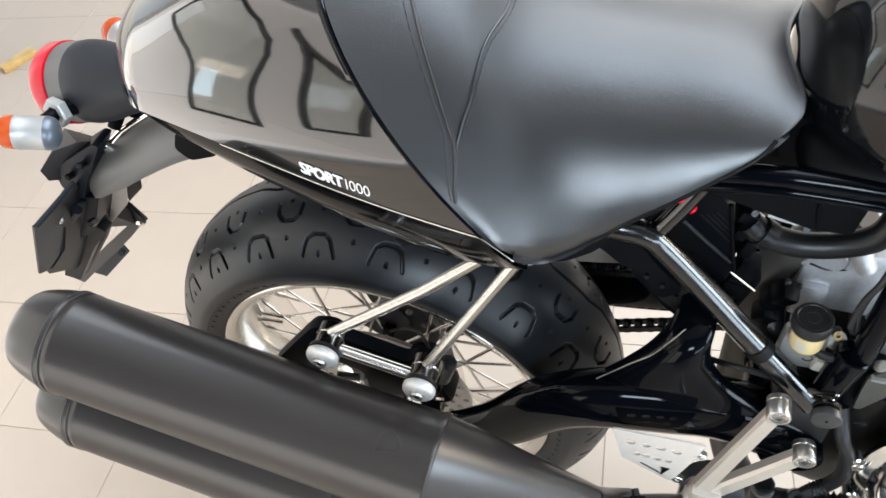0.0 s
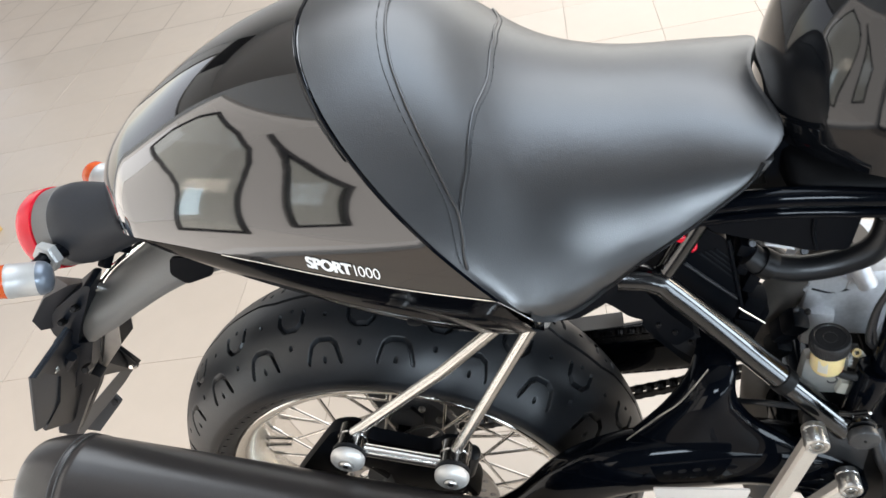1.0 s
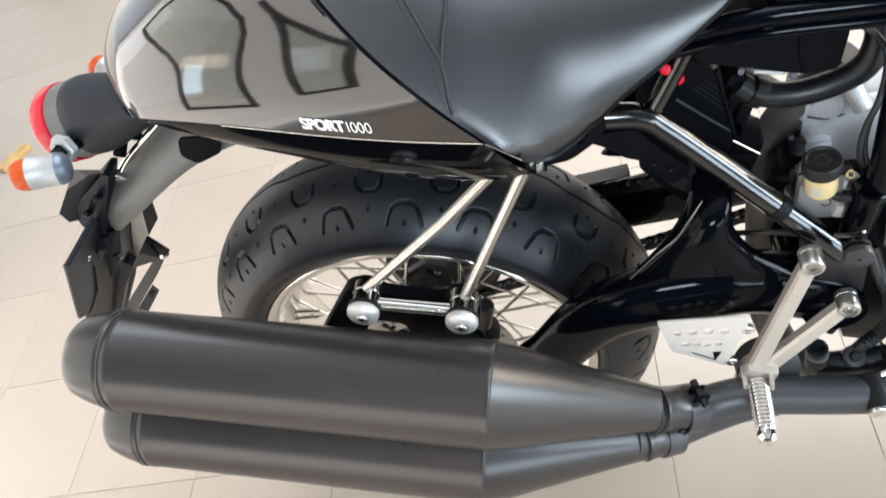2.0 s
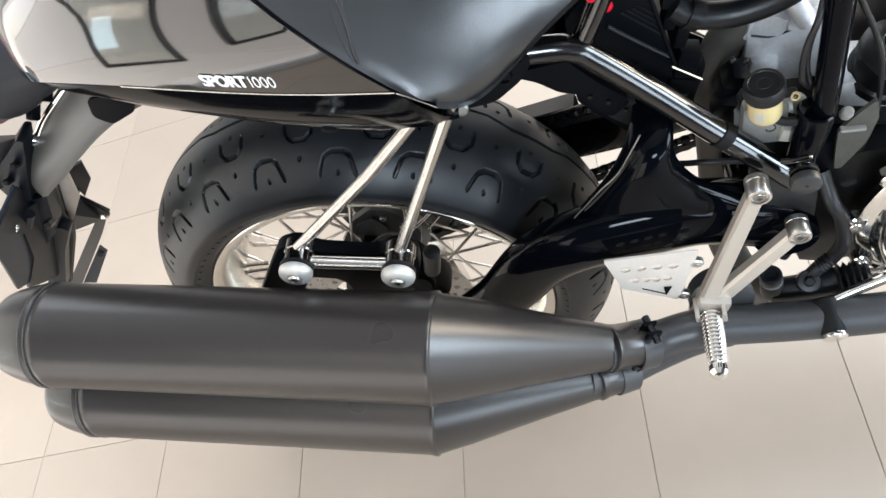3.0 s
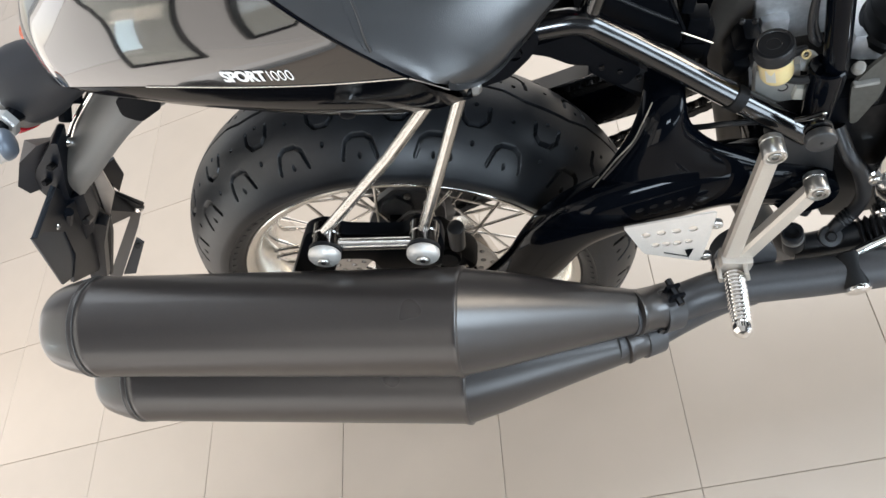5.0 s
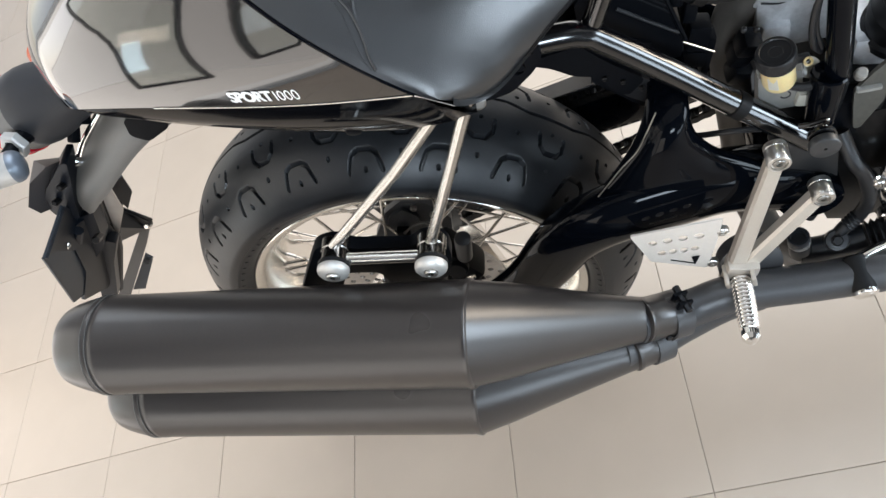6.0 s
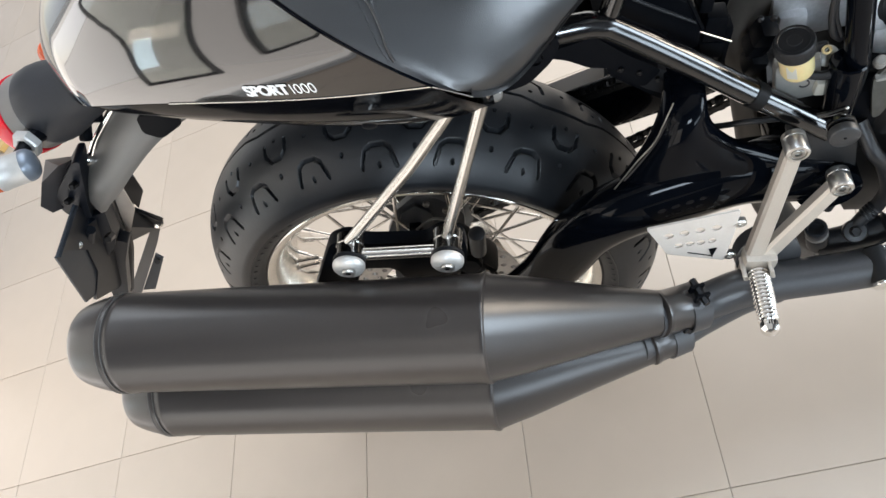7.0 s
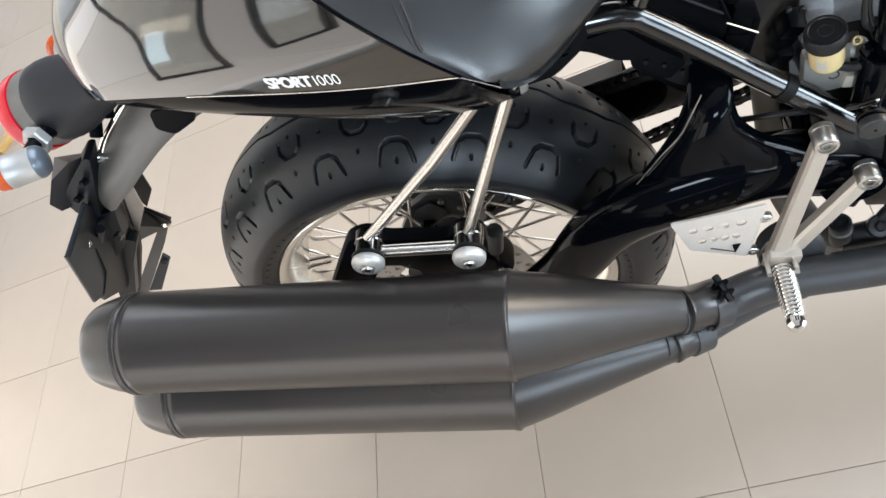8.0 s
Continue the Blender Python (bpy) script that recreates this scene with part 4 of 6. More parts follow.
def on_seat(u, a):
    """A point on the cover: u along the rows, a round from the right edge (0) over the top (pi)."""
    row = [np.interp(u, np.arange(len(SEAT)), [r[j] for r in SEAT]) for j in range(8)]
    p = Vector(seat_point(row, math.cos(a), math.sin(a)))
    return p + 0.0009 * Vector((0, p.y, 1.2 * (p.z - row[3]))).normalized()


def seam(points, radius, name, mat, lift=0.0005):
    bm = bmesh.new()
    if name == "stitch_line":
        pts = [on_seat(u, a) for u, a in spline(points, 32)]
        for k in range(0, len(pts) - 4, 5):
            add_tube(bm, pts[k:k + 4], radius, 5)
    else:
        add_tube(bm, [on_seat(u, a) for u, a in spline(points, 10)], radius, 8)
    return part(name, bm, mat, seat)


HALF_PI = math.pi / 2
for sg in (1, -1):
    def ang(a):
        return HALF_PI + sg * (a - HALF_PI)
    seam([(2.05, HALF_PI), (1.95, ang(1.15)), (1.95, ang(1.03)), (1.95, ang(0.75)), (1.85, ang(0.58)), (1.75, ang(0.51)), (1.3, ang(0.40)), (0.45, ang(0.26))], 0.0012, "seam_piping", LEATHER)
    seam([(1.85, HALF_PI), (1.75, ang(1.15)), (1.75, ang(1.03)), (1.75, ang(0.75)), (1.65, ang(0.58)), (1.5, ang(0.51)), (1.05, ang(0.40)), (0.3, ang(0.26))], 0.00042, "stitch_line", THREAD)
    seam([(4.20, HALF_PI), (4.02, ang(1.24)), (3.42, ang(0.98)), (2.82, ang(0.75)), (2.25, ang(0.61)), (1.78, ang(0.51))], 0.0012, "seam_piping", LEATHER)
    seam([(4.30, HALF_PI), (4.12, ang(1.24)), (3.51, ang(0.98)), (2.90, ang(0.75)), (2.32, ang(0.605)), (1.85, ang(0.505))], 0.00042, "stitch_line", THREAD)
bm = bmesh.new()
add_tube(bm, [Vector(p) + Vector((0.001, 0, 0)) for p in cowl_ring(TAIL[-1], grow=0.0005, tuck=TUCK)], 0.0014, 10)
part("seat_trim", bm, GLOSS, seat, "glossy black trim bead")
bm = bmesh.new()
add_tube(bm, [Vector(r[-3]) for r in [seat_ring(q) for q in seat_rows[20:]]], 0.0018, 8)
part("seat_edge_bead", bm, PIPING, seat)

# lettering on the cowl
from mathutils.bvhtree import BVHTree

tail_tree = BVHTree.FromPolygons([v.co[:] for v in tail.data.vertices], [p.vertices[:] for p in tail.data.polygons])


def lettering(text, start, along, up_dir, size, squeeze, strokes):
    """Flat letters laid on the cowl; strokes: sideways copies (x, y, lift) that thicken them."""
    curve = bpy.data.curves.new("lettering", "FONT")
    curve.body, curve.size, curve.resolution_u = text, size, 6
    curve.space_character = 0.97
    ob = new("lettering_source", curve)
    bpy.context.view_layer.update()
    me = bpy.data.meshes.new_from_object(ob.evaluated_get(bpy.context.evaluated_depsgraph_get()))
    bpy.data.objects.remove(ob)
    bm = bmesh.new()
    width = 0.0
    for dx, dy, lift in strokes:
        one = bmesh.new()
        one.from_mesh(me)
        bmesh.ops.subdivide_edges(one, edges=[e for e in one.edges if e.calc_length() > size * 0.3], cuts=2)
        for v in one.verts:
            p = Vector(start) + Vector(along) * (v.co.x * squeeze + dx) + Vector(up_dir) * (v.co.y + dy)
            width = max(width, v.co.x * squeeze + dx)
            hit_p, normal, _, _ = tail_tree.ray_cast(Vector((p.x, -0.4, p.z)), Vector((0, 1, 0)))
            v.co = (hit_p + Vector((0, -0.0005 - lift, 0))) if hit_p else p
        layer = bpy.data.meshes.new("layer")
        one.to_mesh(layer)
        one.free()
        bm.from_mesh(layer)
        bpy.data.meshes.remove(layer)
    bpy.data.meshes.remove(me)
    part("lettering", bm, WHITE_INK, tail, "white model lettering", smooth=False)
    return width


ALONG, UPWARD = Vector((0.985, 0, -0.118)), Vector((0.09, 0, 0.99))
INK_START = Vector((0.0650, -0.2, 0.8090))
w_first = lettering("SPORT", INK_START, ALONG, UPWARD, 0.0166, 0.84, [(k * 0.00062, j * 0.0005, 0.00003 * (3 * k + j + 2)) for k in range(4) for j in range(3)])
lettering("1", INK_START + ALONG * (w_first - 0.0008), ALONG, UPWARD, 0.0168, 0.80, [(0.0, 0.0, 0.0)])
lettering("000", INK_START + ALONG * (w_first + 0.0046), ALONG, UPWARD, 0.0168, 0.80, [(0.0, 0.0, 0.0)])

# tail lamp
LAMP_AXIS = Vector((-0.995, 0.0, -0.09)).normalized()
LAMP_BASE = Vector((-0.163, 0.0, 0.774))
lamp_body = turned("tail_lamp", [(0.014, -0.03), (0.023, 0.0), (0.0295, 0.03), (0.0370, 0.06), (0.0425, 0.082), (0.0448, 0.093), (0.0458, 0.104), (0.0450, 0.113)], LAMP_BASE, LAMP_AXIS, LAMP_SHELL, bike, "round black tail lamp housing", 40)
turned("lamp_bezel", [(0.0440, 0.112), (0.0452, 0.1135), (0.0446, 0.134), (0.043, 0.1355)], LAMP_BASE, LAMP_AXIS, GREY, lamp_body, "dark grey bezel", 40)
turned("lens", [(0.0425, 0.134), (0.0462, 0.1355), (0.0460, 0.151), (0.0425, 0.158), (0.033, 0.163), (0.018, 0.166), (0.001, 0.167)], LAMP_BASE, LAMP_AXIS, RED, lamp_body, "red tail lamp lens", 40)
for side in (-1, 1):
    tube("lamp_arm", [(-0.268, 0.030 * side, 0.757), (-0.274, 0.047 * side, 0.765), (-0.278, 0.056 * side, 0.767)], 0.0095, PLASTIC, lamp_body, sides=10)
for dx in (0.0, 0.036):
    box("lamp_foot", (0.012, 0.034, 0.012), pose(-0.258 + dx, -0.006, 0.722 + 0.55 * dx, 38, 0, -20), PLASTIC, lamp_body, bevel=0.003)


def indicator(side):
    """A stubby turn indicator on a short stalk; side: -1 right, 1 left."""
    lean = -0.013 if side > 0 else 0.0
    tip, root = Vector((-0.325, 0.1075 * side, 0.779 + lean)), Vector((-0.273, 0.0875 * side, 0.7635 + lean))
    axis = (tip - root).normalized()
    mount = Vector((-0.279, 0.0575 * side, 0.767 + lean))
    stalk = tube("indicator", [mount, mount.lerp(root.lerp(tip, 0.3), 0.5), root.lerp(tip, 0.3)], 0.008, PLASTIC, bike, "silver and orange turn indicator on a black stalk", 12)
    turned("shell", [(0.0176, 0.0), (0.0182, 0.001), (0.0178, 0.002), (0.0178, 0.026), (0.0184, 0.027), (0.0182, 0.031)], root, axis, SILVER, stalk, "silver indicator shell", 40)
    turned("shell_cap", [(0.0180, 0.001), (0.0180, -0.001), (0.0170, -0.0055), (0.0140, -0.0095), (0.0085, -0.0120), (0.0005, -0.0128)], root, axis, DOME_GREY, stalk, "domed blue-grey end", 40)
    turned("lens", [(0.0172, 0.030), (0.0178, 0.0315), (0.0168, 0.042), (0.0136, 0.0470), (0.007, 0.0492), (0.0005, 0.0497)], root, axis, ORANGE, stalk, "orange indicator lens", 40)
    turned("mount", [(0.009, -0.004), (0.0165, -0.004), (0.0165, 0.004), (0.0145, 0.006), (0.009, 0.006)], mount, (-0.15, side, 0.25), SILVER, stalk, "hexagonal grey metal mount", 6, closed=True)


indicator(-1)
indicator(1)

# rear mudguard
GUARD = [(-0.05, 0.772, 0.076), (-0.11, 0.764, 0.078), (-0.17, 0.744, 0.080), (-0.225, 0.717, 0.080), (-0.265, 0.695, 0.079), (-0.296, 0.680, 0.078), (-0.318, 0.667, 0.072), (-0.332, 0.658, 0.058)]
bm = bmesh.new()
rings = []
for x, z, w in spline(GUARD, 6):
    drop = 0.044
    ring = [(x, -0.66 * w * math.cos(a), z - drop + drop * math.sin(a) ** 0.9 if 0 < a < math.pi else z - drop) for a in np.linspace(0, math.pi, 21)]
    ring += [(x + 0.002, -(0.66 * w - 0.004) * math.cos(a), z - drop - 0.004 + drop * math.sin(a) ** 0.9 if 0 < a < math.pi else z - drop - 0.004) for a in np.linspace(math.pi, 0, 21)]
    rings.append(ring)
add_rings(bm, rings)
guard = part("rear_mudguard", bm, GREY, bike, "satin dark grey rear mudguard", angle=60.0)
tube("mudguard_strap", [(-0.165, 0.004, 0.750), (-0.195, 0.002, 0.736), (-0.23, 0.0, 0.717), (-0.262, -0.004, 0.700), (-0.280, -0.012, 0.687)], 0.0055, CHROME, guard, "polished strap", 12, 6)
turned("strap_end", [(0.004, 0.0), (0.0085, 0.001), (0.0085, 0.008), (0.006, 0.010), (0.001, 0.0105)], (-0.285, -0.016, 0.682), (-0.5, -0.4, 0.75), CHROME, guard, "bright round strap end", 16)
plate("guard_clip", rounded([(-0.138, 0.752), (-0.149, 0.729), (-0.136, 0.7135), (-0.100, 0.7235), (-0.092, 0.745)], 0.006), 0.003, side_plane(-0.0575), PLASTIC, guard, "black plastic clip")

# number plate holder
def folded(name, corners, faces, thick, mat, parent, label=""):
    """A folded sheet: corners and faces, given a thickness."""
    me = bpy.data.meshes.new(name)
    me.from_pydata(corners, [], faces)
    bm = bmesh.new()
    bm.from_mesh(me)
    bmesh.ops.recalc_face_normals(bm, faces=bm.faces)
    bmesh.ops.solidify(bm, geom=list(bm.faces), thickness=thick)
    return part(name, bm, mat, parent, label, angle=20.0)


A, B, C, D, E, F, G, H, I, J, K, L = (-0.321, -0.06, 0.662), (-0.336, -0.125, 0.653), (-0.340, -0.110, 0.645), (-0.339, -0.046, 0.640), (-0.366, -0.075, 0.598), (-0.403, -0.070, 0.545), (-0.450, -0.080, 0.499), (-0.430, -0.100, 0.524), (-0.393, -0.030, 0.545), (-0.466, -0.030, 0.451), (-0.339, -0.02, 0.602), (-0.388, 0.0, 0.518)
holder = folded("plate_holder", [A, B, C, D, E, I, K, L, J, G, F], [(0, 1, 2, 3), (3, 2, 4), (3, 4, 5, 6), (6, 5, 7), (4, 10, 5), (10, 9, 8, 5), (5, 8, 7)], 0.005, HOLDER, bike, "folded black plastic number plate holder")
folded("wing_face", [tuple(np.array(p) + (0, -0.003, 0.003)) for p in (B, C)] + [tuple(np.array(p) + (0, 0.014, -0.004)) for p in (E, F, G)] + [tuple(np.array(H) + (0, -0.003, 0.003))], [(0, 1, 2, 3, 4, 5)], 0.003, WING_GREY, holder, "smooth dark grey wing")
tube("wing_edge", [A, B, H], 0.0018, WING_GREY, holder, sides=8)
folded("core_plate", [(-0.350, -0.062, 0.620), (-0.338, -0.034, 0.607), (-0.370, -0.026, 0.553), (-0.396, -0.046, 0.556), (-0.384, -0.075, 0.590)], [(0, 1, 2, 3, 4)], 0.008, HOLDER, holder, "black mounting plate")
folded("back_panel", [(-0.336, 0.05, 0.580), (-0.349, 0.05, 0.547), (-0.385, 0.05, 0.517), (-0.374, 0.045, 0.556), (-0.345, 0.03, 0.59)], [(0, 1, 2, 3, 4)], 0.004, HOLDER, holder)
for pts in ([(-0.40, -0.01, 0.535), (-0.444, -0.01, 0.508), (-0.518, -0.01, 0.405)], [(-0.389, 0.004, 0.522), (-0.42, 0.008, 0.485), (-0.505, 0.004, 0.394)], [(-0.345, -0.06, 0.612), (-0.388, -0.058, 0.575), (-0.412, -0.03, 0.535), (-0.39, -0.01, 0.53)]):
    tube("holder_rib", pts, 0.0065, HOLDER, holder, sides=8)
folded("plate_lamp", [(-0.318, -0.062, 0.712), (-0.283, -0.055, 0.722), (-0.283, -0.018, 0.694), (-0.318, -0.018, 0.655), (-0.347, -0.040, 0.645), (-0.355, -0.062, 0.662), (-0.352, -0.066, 0.682), (-0.345, -0.01, 0.70), (-0.37, -0.015, 0.66), (-0.335, 0.01, 0.66)],
       [(0, 1, 2, 3), (0, 3, 4, 5, 6), (0, 6, 7), (6, 5, 8, 7), (5, 4, 9, 8), (1, 0, 7), (3, 2, 9), (4, 3, 9), (2, 1, 7, 9), (7, 8, 9)], 0.0015, LAMP_GREY, holder, "faceted faded grey plate lamp housing")
turned("reflector", [(0.008, 0.0), (0.010, 0.002), (0.010, 0.006), (0.004, 0.008)], (-0.315, -0.03, 0.675), (0.6, -0.6, 0.4), DARKMETAL, holder, sides=16)
folded("holder_tab", [(-0.350, -0.002, 0.5975), (-0.331, 0.0, 0.6045), (-0.313, 0.004, 0.6115), (-0.3356, 0.004, 0.5625), (-0.384, 0.0, 0.5200), (-0.391, -0.002, 0.5295)], [(0, 1, 4, 5), (1, 2, 3, 4)], 0.004, TAB_METAL, holder, "brown-grey metal tab")
tube("tab_fold", [(-0.332, -0.003, 0.606), (-0.357, -0.003, 0.567), (-0.383, -0.003, 0.527)], 0.0022, DARKMETAL, holder, sides=6)
turned("tab_bolt", [(0.0105, 0.0), (0.0105, 0.003), (0.0075, 0.004), (0.0075, 0.012), (0.003, 0.013)], (-0.372, -0.028, 0.582), (0.5, -0.75, 0.45), STEEL, holder, "steel bolt with a washer", 14)
turned("tab_bolt", [(0.006, 0.0), (0.006, 0.006), (0.002, 0.007)], (-0.388, -0.045, 0.566), (0.5, -0.75, 0.45), STEEL, holder, sides=10)
turned("tab_bolt", [(0.005, 0.0), (0.005, 0.004), (0.002, 0.005)], (-0.352, -0.082, 0.617), (0.5, -0.75, 0.45), STEEL, holder, sides=10)
folded("holder_link", [(-0.372, 0.045, 0.545), (-0.394, 0.05, 0.523), (-0.386, 0.06, 0.470), (-0.410, 0.06, 0.455), (-0.459, 0.05, 0.455), (-0.46, 0.045, 0.463), (-0.40, 0.02, 0.52)], [(0, 1, 6), (1, 2, 3, 6), (6, 3, 4, 5)], 0.005, HOLDER, holder)
for a, b in (((-0.392, 0.046, 0.522), (-0.392, 0.058, 0.467)), ((-0.405, 0.034, 0.512), (-0.425, 0.05, 0.462))):
    tube("link_rib", [a, b], 0.003, HOLDER, holder, sides=6)
turned("holder_bolt", [(0.0065, -0.004), (0.0085, 0.0), (0.0085, 0.006), (0.0045, 0.008)], (-0.403, 0.062, 0.459), (0.5, -0.7, 0.5), STEEL, holder, sides=14)
folded("reflector_arm", [(-0.4148, 0.06, 0.4584), (-0.4027, 0.06, 0.4528), (-0.4419, 0.06, 0.4166), (-0.6123, 0.06, 0.2751), (-0.6323, 0.06, 0.2851)], [(0, 1, 2, 3, 4)], 0.006, PIPE, holder, "grey-brown flat arm")
folded("reflector_plate", [(-0.4902, 0.075, 0.3725), (-0.4877, 0.075, 0.3561), (-0.5725, 0.075, 0.2807), (-0.5955, 0.075, 0.2869)], [(0, 1, 2, 3)], 0.004, WING_GREY, holder, "dark grey reflector plate")
# dark disc on the plate for the shade in its hole
turned("hole_disc", [(0.005, 0.0), (0.005, 0.002), (0.001, 0.0021)], (-0.4985, 0.0725, 0.3575), (0.3, -0.8, 0.5), DARKMETAL, holder, sides=12)

plate("lamp_bracket", rounded([(-0.3263, 0.6844), (-0.2712, 0.7149), (-0.2633, 0.7124), (-0.2904, 0.6791), (-0.3171, 0.6477), (-0.3359, 0.6215), (-0.3488, 0.6272), (-0.358, 0.6401), (-0.3532, 0.6636)], 0.004), 0.030, side_plane(-0.020), HOLDER, holder, "black lamp bracket")
plate("core_block", rounded([(-0.3685, 0.628), (-0.3427, 0.6166), (-0.3201, 0.6185), (-0.3581, 0.5611), (-0.3695, 0.5496), (-0.4079, 0.5287), (-0.4368, 0.5449), (-0.4361, 0.5619)], 0.006), 0.026, side_plane(-0.017), HOLDER, holder, "black moulded core")
plate("holder_leg", rounded([(-0.4216, 0.5206), (-0.3764, 0.5457), (-0.3655, 0.5342), (-0.4068, 0.4961), (-0.4792, 0.4134), (-0.5047, 0.4203), (-0.4537, 0.4791)], 0.004), 0.018, side_plane(-0.011), HOLDER, holder, "black moulded leg")
for x, z, r in ((-0.3627, 0.6183, 0.005), (-0.3416, 0.5853, 0.0055), (-0.2947, 0.6888, 0.0042), (-0.325, 0.668, 0.004)):
    turned("core_bolt", [(r, -0.012), (r, 0.004), (r * 0.7, 0.0055), (r * 0.3, 0.0055)], (x, -0.058, z), (0.3, -0.8, 0.5), DARKMETAL, holder, "dark bolt head", 6)

# frame tubes
tube("subframe_tube", [(0.10, -0.105, 0.74), (0.22, -0.098, 0.722), (0.315, -0.091, 0.706), (0.340, -0.089, 0.697), (0.353, -0.0885, 0.684), (0.395, -0.092, 0.632), (0.445, -0.101, 0.572), (0.507, -0.112, 0.4995)], 0.0122, FRAME_GLOSS, bike, "gloss black subframe tube", 20, 8)
tube("subframe_tube", [(0.346, -0.084, 0.695), (0.372, -0.078, 0.735), (0.402, -0.070, 0.785)], 0.0095, FRAME_GLOSS, bike, "gloss black subframe tube", 16, 6)
tube("subframe_tube", [(0.10, 0.105, 0.74), (0.22, 0.098, 0.722), (0.348, 0.088, 0.688), (0.395, 0.092, 0.632), (0.505, 0.108, 0.502)], 0.0128, FRAME_GLOSS, bike, "gloss black subframe tube", 16, 6)
tube("frame_tube", [(0.512, -0.100, 0.475), (0.5330, -0.101, 0.5536), (0.5375, -0.102, 0.5891), (0.5420, -0.102, 0.6536), (0.549, -0.100, 0.735), (0.561, -0.094, 0.82)], 0.0112, GLOSS, bike, "gloss black main frame tube", 24, 6)
turned("cable_band", [(0.0118, -0.0062), (0.0134, -0.0058), (0.0134, 0.0058), (0.0118, 0.0062)], (0.4505, -0.1020, 0.5655), (0.64, -0.11, -0.75), TOE_BLACK, bike, "black rubber cable band", closed=True)
pivot_cap = turned("pivot_cap", [(0.0125, 0.0), (0.0138, 0.0015), (0.0138, 0.0075), (0.0131, 0.0088), (0.0125, 0.0092), (0.0016, 0.0095), (0.0014, 0.0070), (0.0002, 0.0070)], (0.5139, -0.1405, 0.5310), (0, -1, 0), SATIN, bike, "round black pivot cap", 36)
turned("cap_rim", [(0.0100, 0.0), (0.0128, 0.001), (0.0128, 0.004), (0.0100, 0.005)], (0.5137, -0.1345, 0.5345), (0, -1, 0), FRAME_GLOSS, pivot_cap, "glossy black seat of the cap", 28)
tube("cap_bracket", [(0.497, -0.124, 0.5395), (0.508, -0.127, 0.5425), (0.520, -0.128, 0.5455)], 0.0026, FRAME_GLOSS, bike, "thin black bracket rod", 10, 4)
for bx, bz in ((0.5205, 0.5465), (0.5180, 0.5375)):
    turned("bracket_bolt", [(0.0016, 0.0), (0.0016, 0.003), (0.0009, 0.0036)], (bx, -0.128, bz), (0.1, -0.9, 0.4), STEEL, pivot_cap, "small steel bolt", 10)
plate("pivot_plate", rounded([(0.470, 0.516), (0.490, 0.5215), (0.5235, 0.513), (0.531, 0.484), (0.527, 0.420), (0.498, 0.408), (0.4935, 0.4334), (0.4715, 0.4807)], 0.008), 0.014, side_plane(-0.104), PIVOT_GREY, bike, "dark grey pivot plate")

turned("frame_socket", [(0.0112, -0.036), (0.0140, -0.035), (0.0166, 0.037), (0.0166, 0.0395), (0.0152, 0.0410), (0.0118, 0.0395)], (0.5225, -0.1030, 0.5375), (0.20, 0.02, 1.0), GLOSS, bike, "gloss black frame socket", 12)
turned("weld_boss", [(0.0098, -0.004), (0.0125, -0.002), (0.0125, 0.002), (0.0098, 0.004)], (0.3475, -0.0865, 0.694), (0.55, 0.1, 0.8), FRAME_GLOSS, bike, sides=20, closed=True)
# footrest hanger
BOSS_A, BOSS_B = Vector((0.4735, -0.144, 0.5275)), Vector((0.5085, -0.144, 0.4515))
JOINT = Vector((0.413, -0.170, 0.385))
hanger = bmesh.new()


def flat_arm(bm, p, q, w0, w1, depth):
    """A tapered flat arm with rounded edges between two points."""
    along = (q - p).normalized()
    face = Vector((0, -1, 0))
    face = (face - along * face.dot(along)).normalized()
    side = along.cross(face)
    rings = []
    for u in np.linspace(0, 1, 7):
        c, w = p.lerp(q, u), w0 + (w1 - w0) * u
        prof = [(-w, -depth), (w, -depth), (w, depth * 0.4), (w * 0.72, depth), (-w * 0.72, depth), (-w, depth * 0.4)]
        rings.append([c + side * a + face * b for a, b in prof])
    add_rings(bm, rings)


flat_arm(hanger, BOSS_A + Vector((-0.002, 0, -0.004)), JOINT, 0.0084, 0.0098, 0.0060)
flat_arm(hanger, BOSS_B + Vector((-0.003, 0, -0.003)), JOINT + Vector((0.006, 0, -0.006)), 0.0084, 0.0098, 0.0060)
add_box(hanger, (0.034, 0.022, 0.044), Matrix.Translation(JOINT + Vector((0.002, 0, -0.012))) @ pose(0, 0, 0, 0, 20, 0), 0.004)
hanger_ob = part("footrest_hanger", hanger, HANGER_ALLOY, bike, "Y-shaped satin aluminium footrest hanger", angle=30.0)
for b in (BOSS_A, BOSS_B):
    boss = turned("boss", [(0.0106, -0.006), (0.0111, -0.005), (0.0111, -0.0005), (0.0107, 0.0), (0.0111, 0.0005), (0.0111, 0.0155), (0.0105, 0.0165), (0.0082, 0.0168), (0.0076, 0.0142), (0.0002, 0.0142)], b + Vector((0, 0.008, 0)), (0, -1, 0), ALLOY, hanger_ob, "round aluminium boss", 32)
    turned("boss_screw", [(0.0060, 0.0), (0.0060, 0.0020), (0.0054, 0.0026), (0.0030, 0.0026), (0.0028, 0.0004), (0.0002, 0.0004)], b + Vector((0, -0.0062, 0)), (0, -1, 0), SCREW, boss, "socket screw", 18)
PEG_TIP, PEG_ROOT = Vector((0.414, -0.266, 0.401)), Vector((0.415, -0.182, 0.375))
peg_len = (PEG_TIP - PEG_ROOT).length
profile = [(0.0085, 0.0), (0.0105, 0.002)]
n_rib = 13
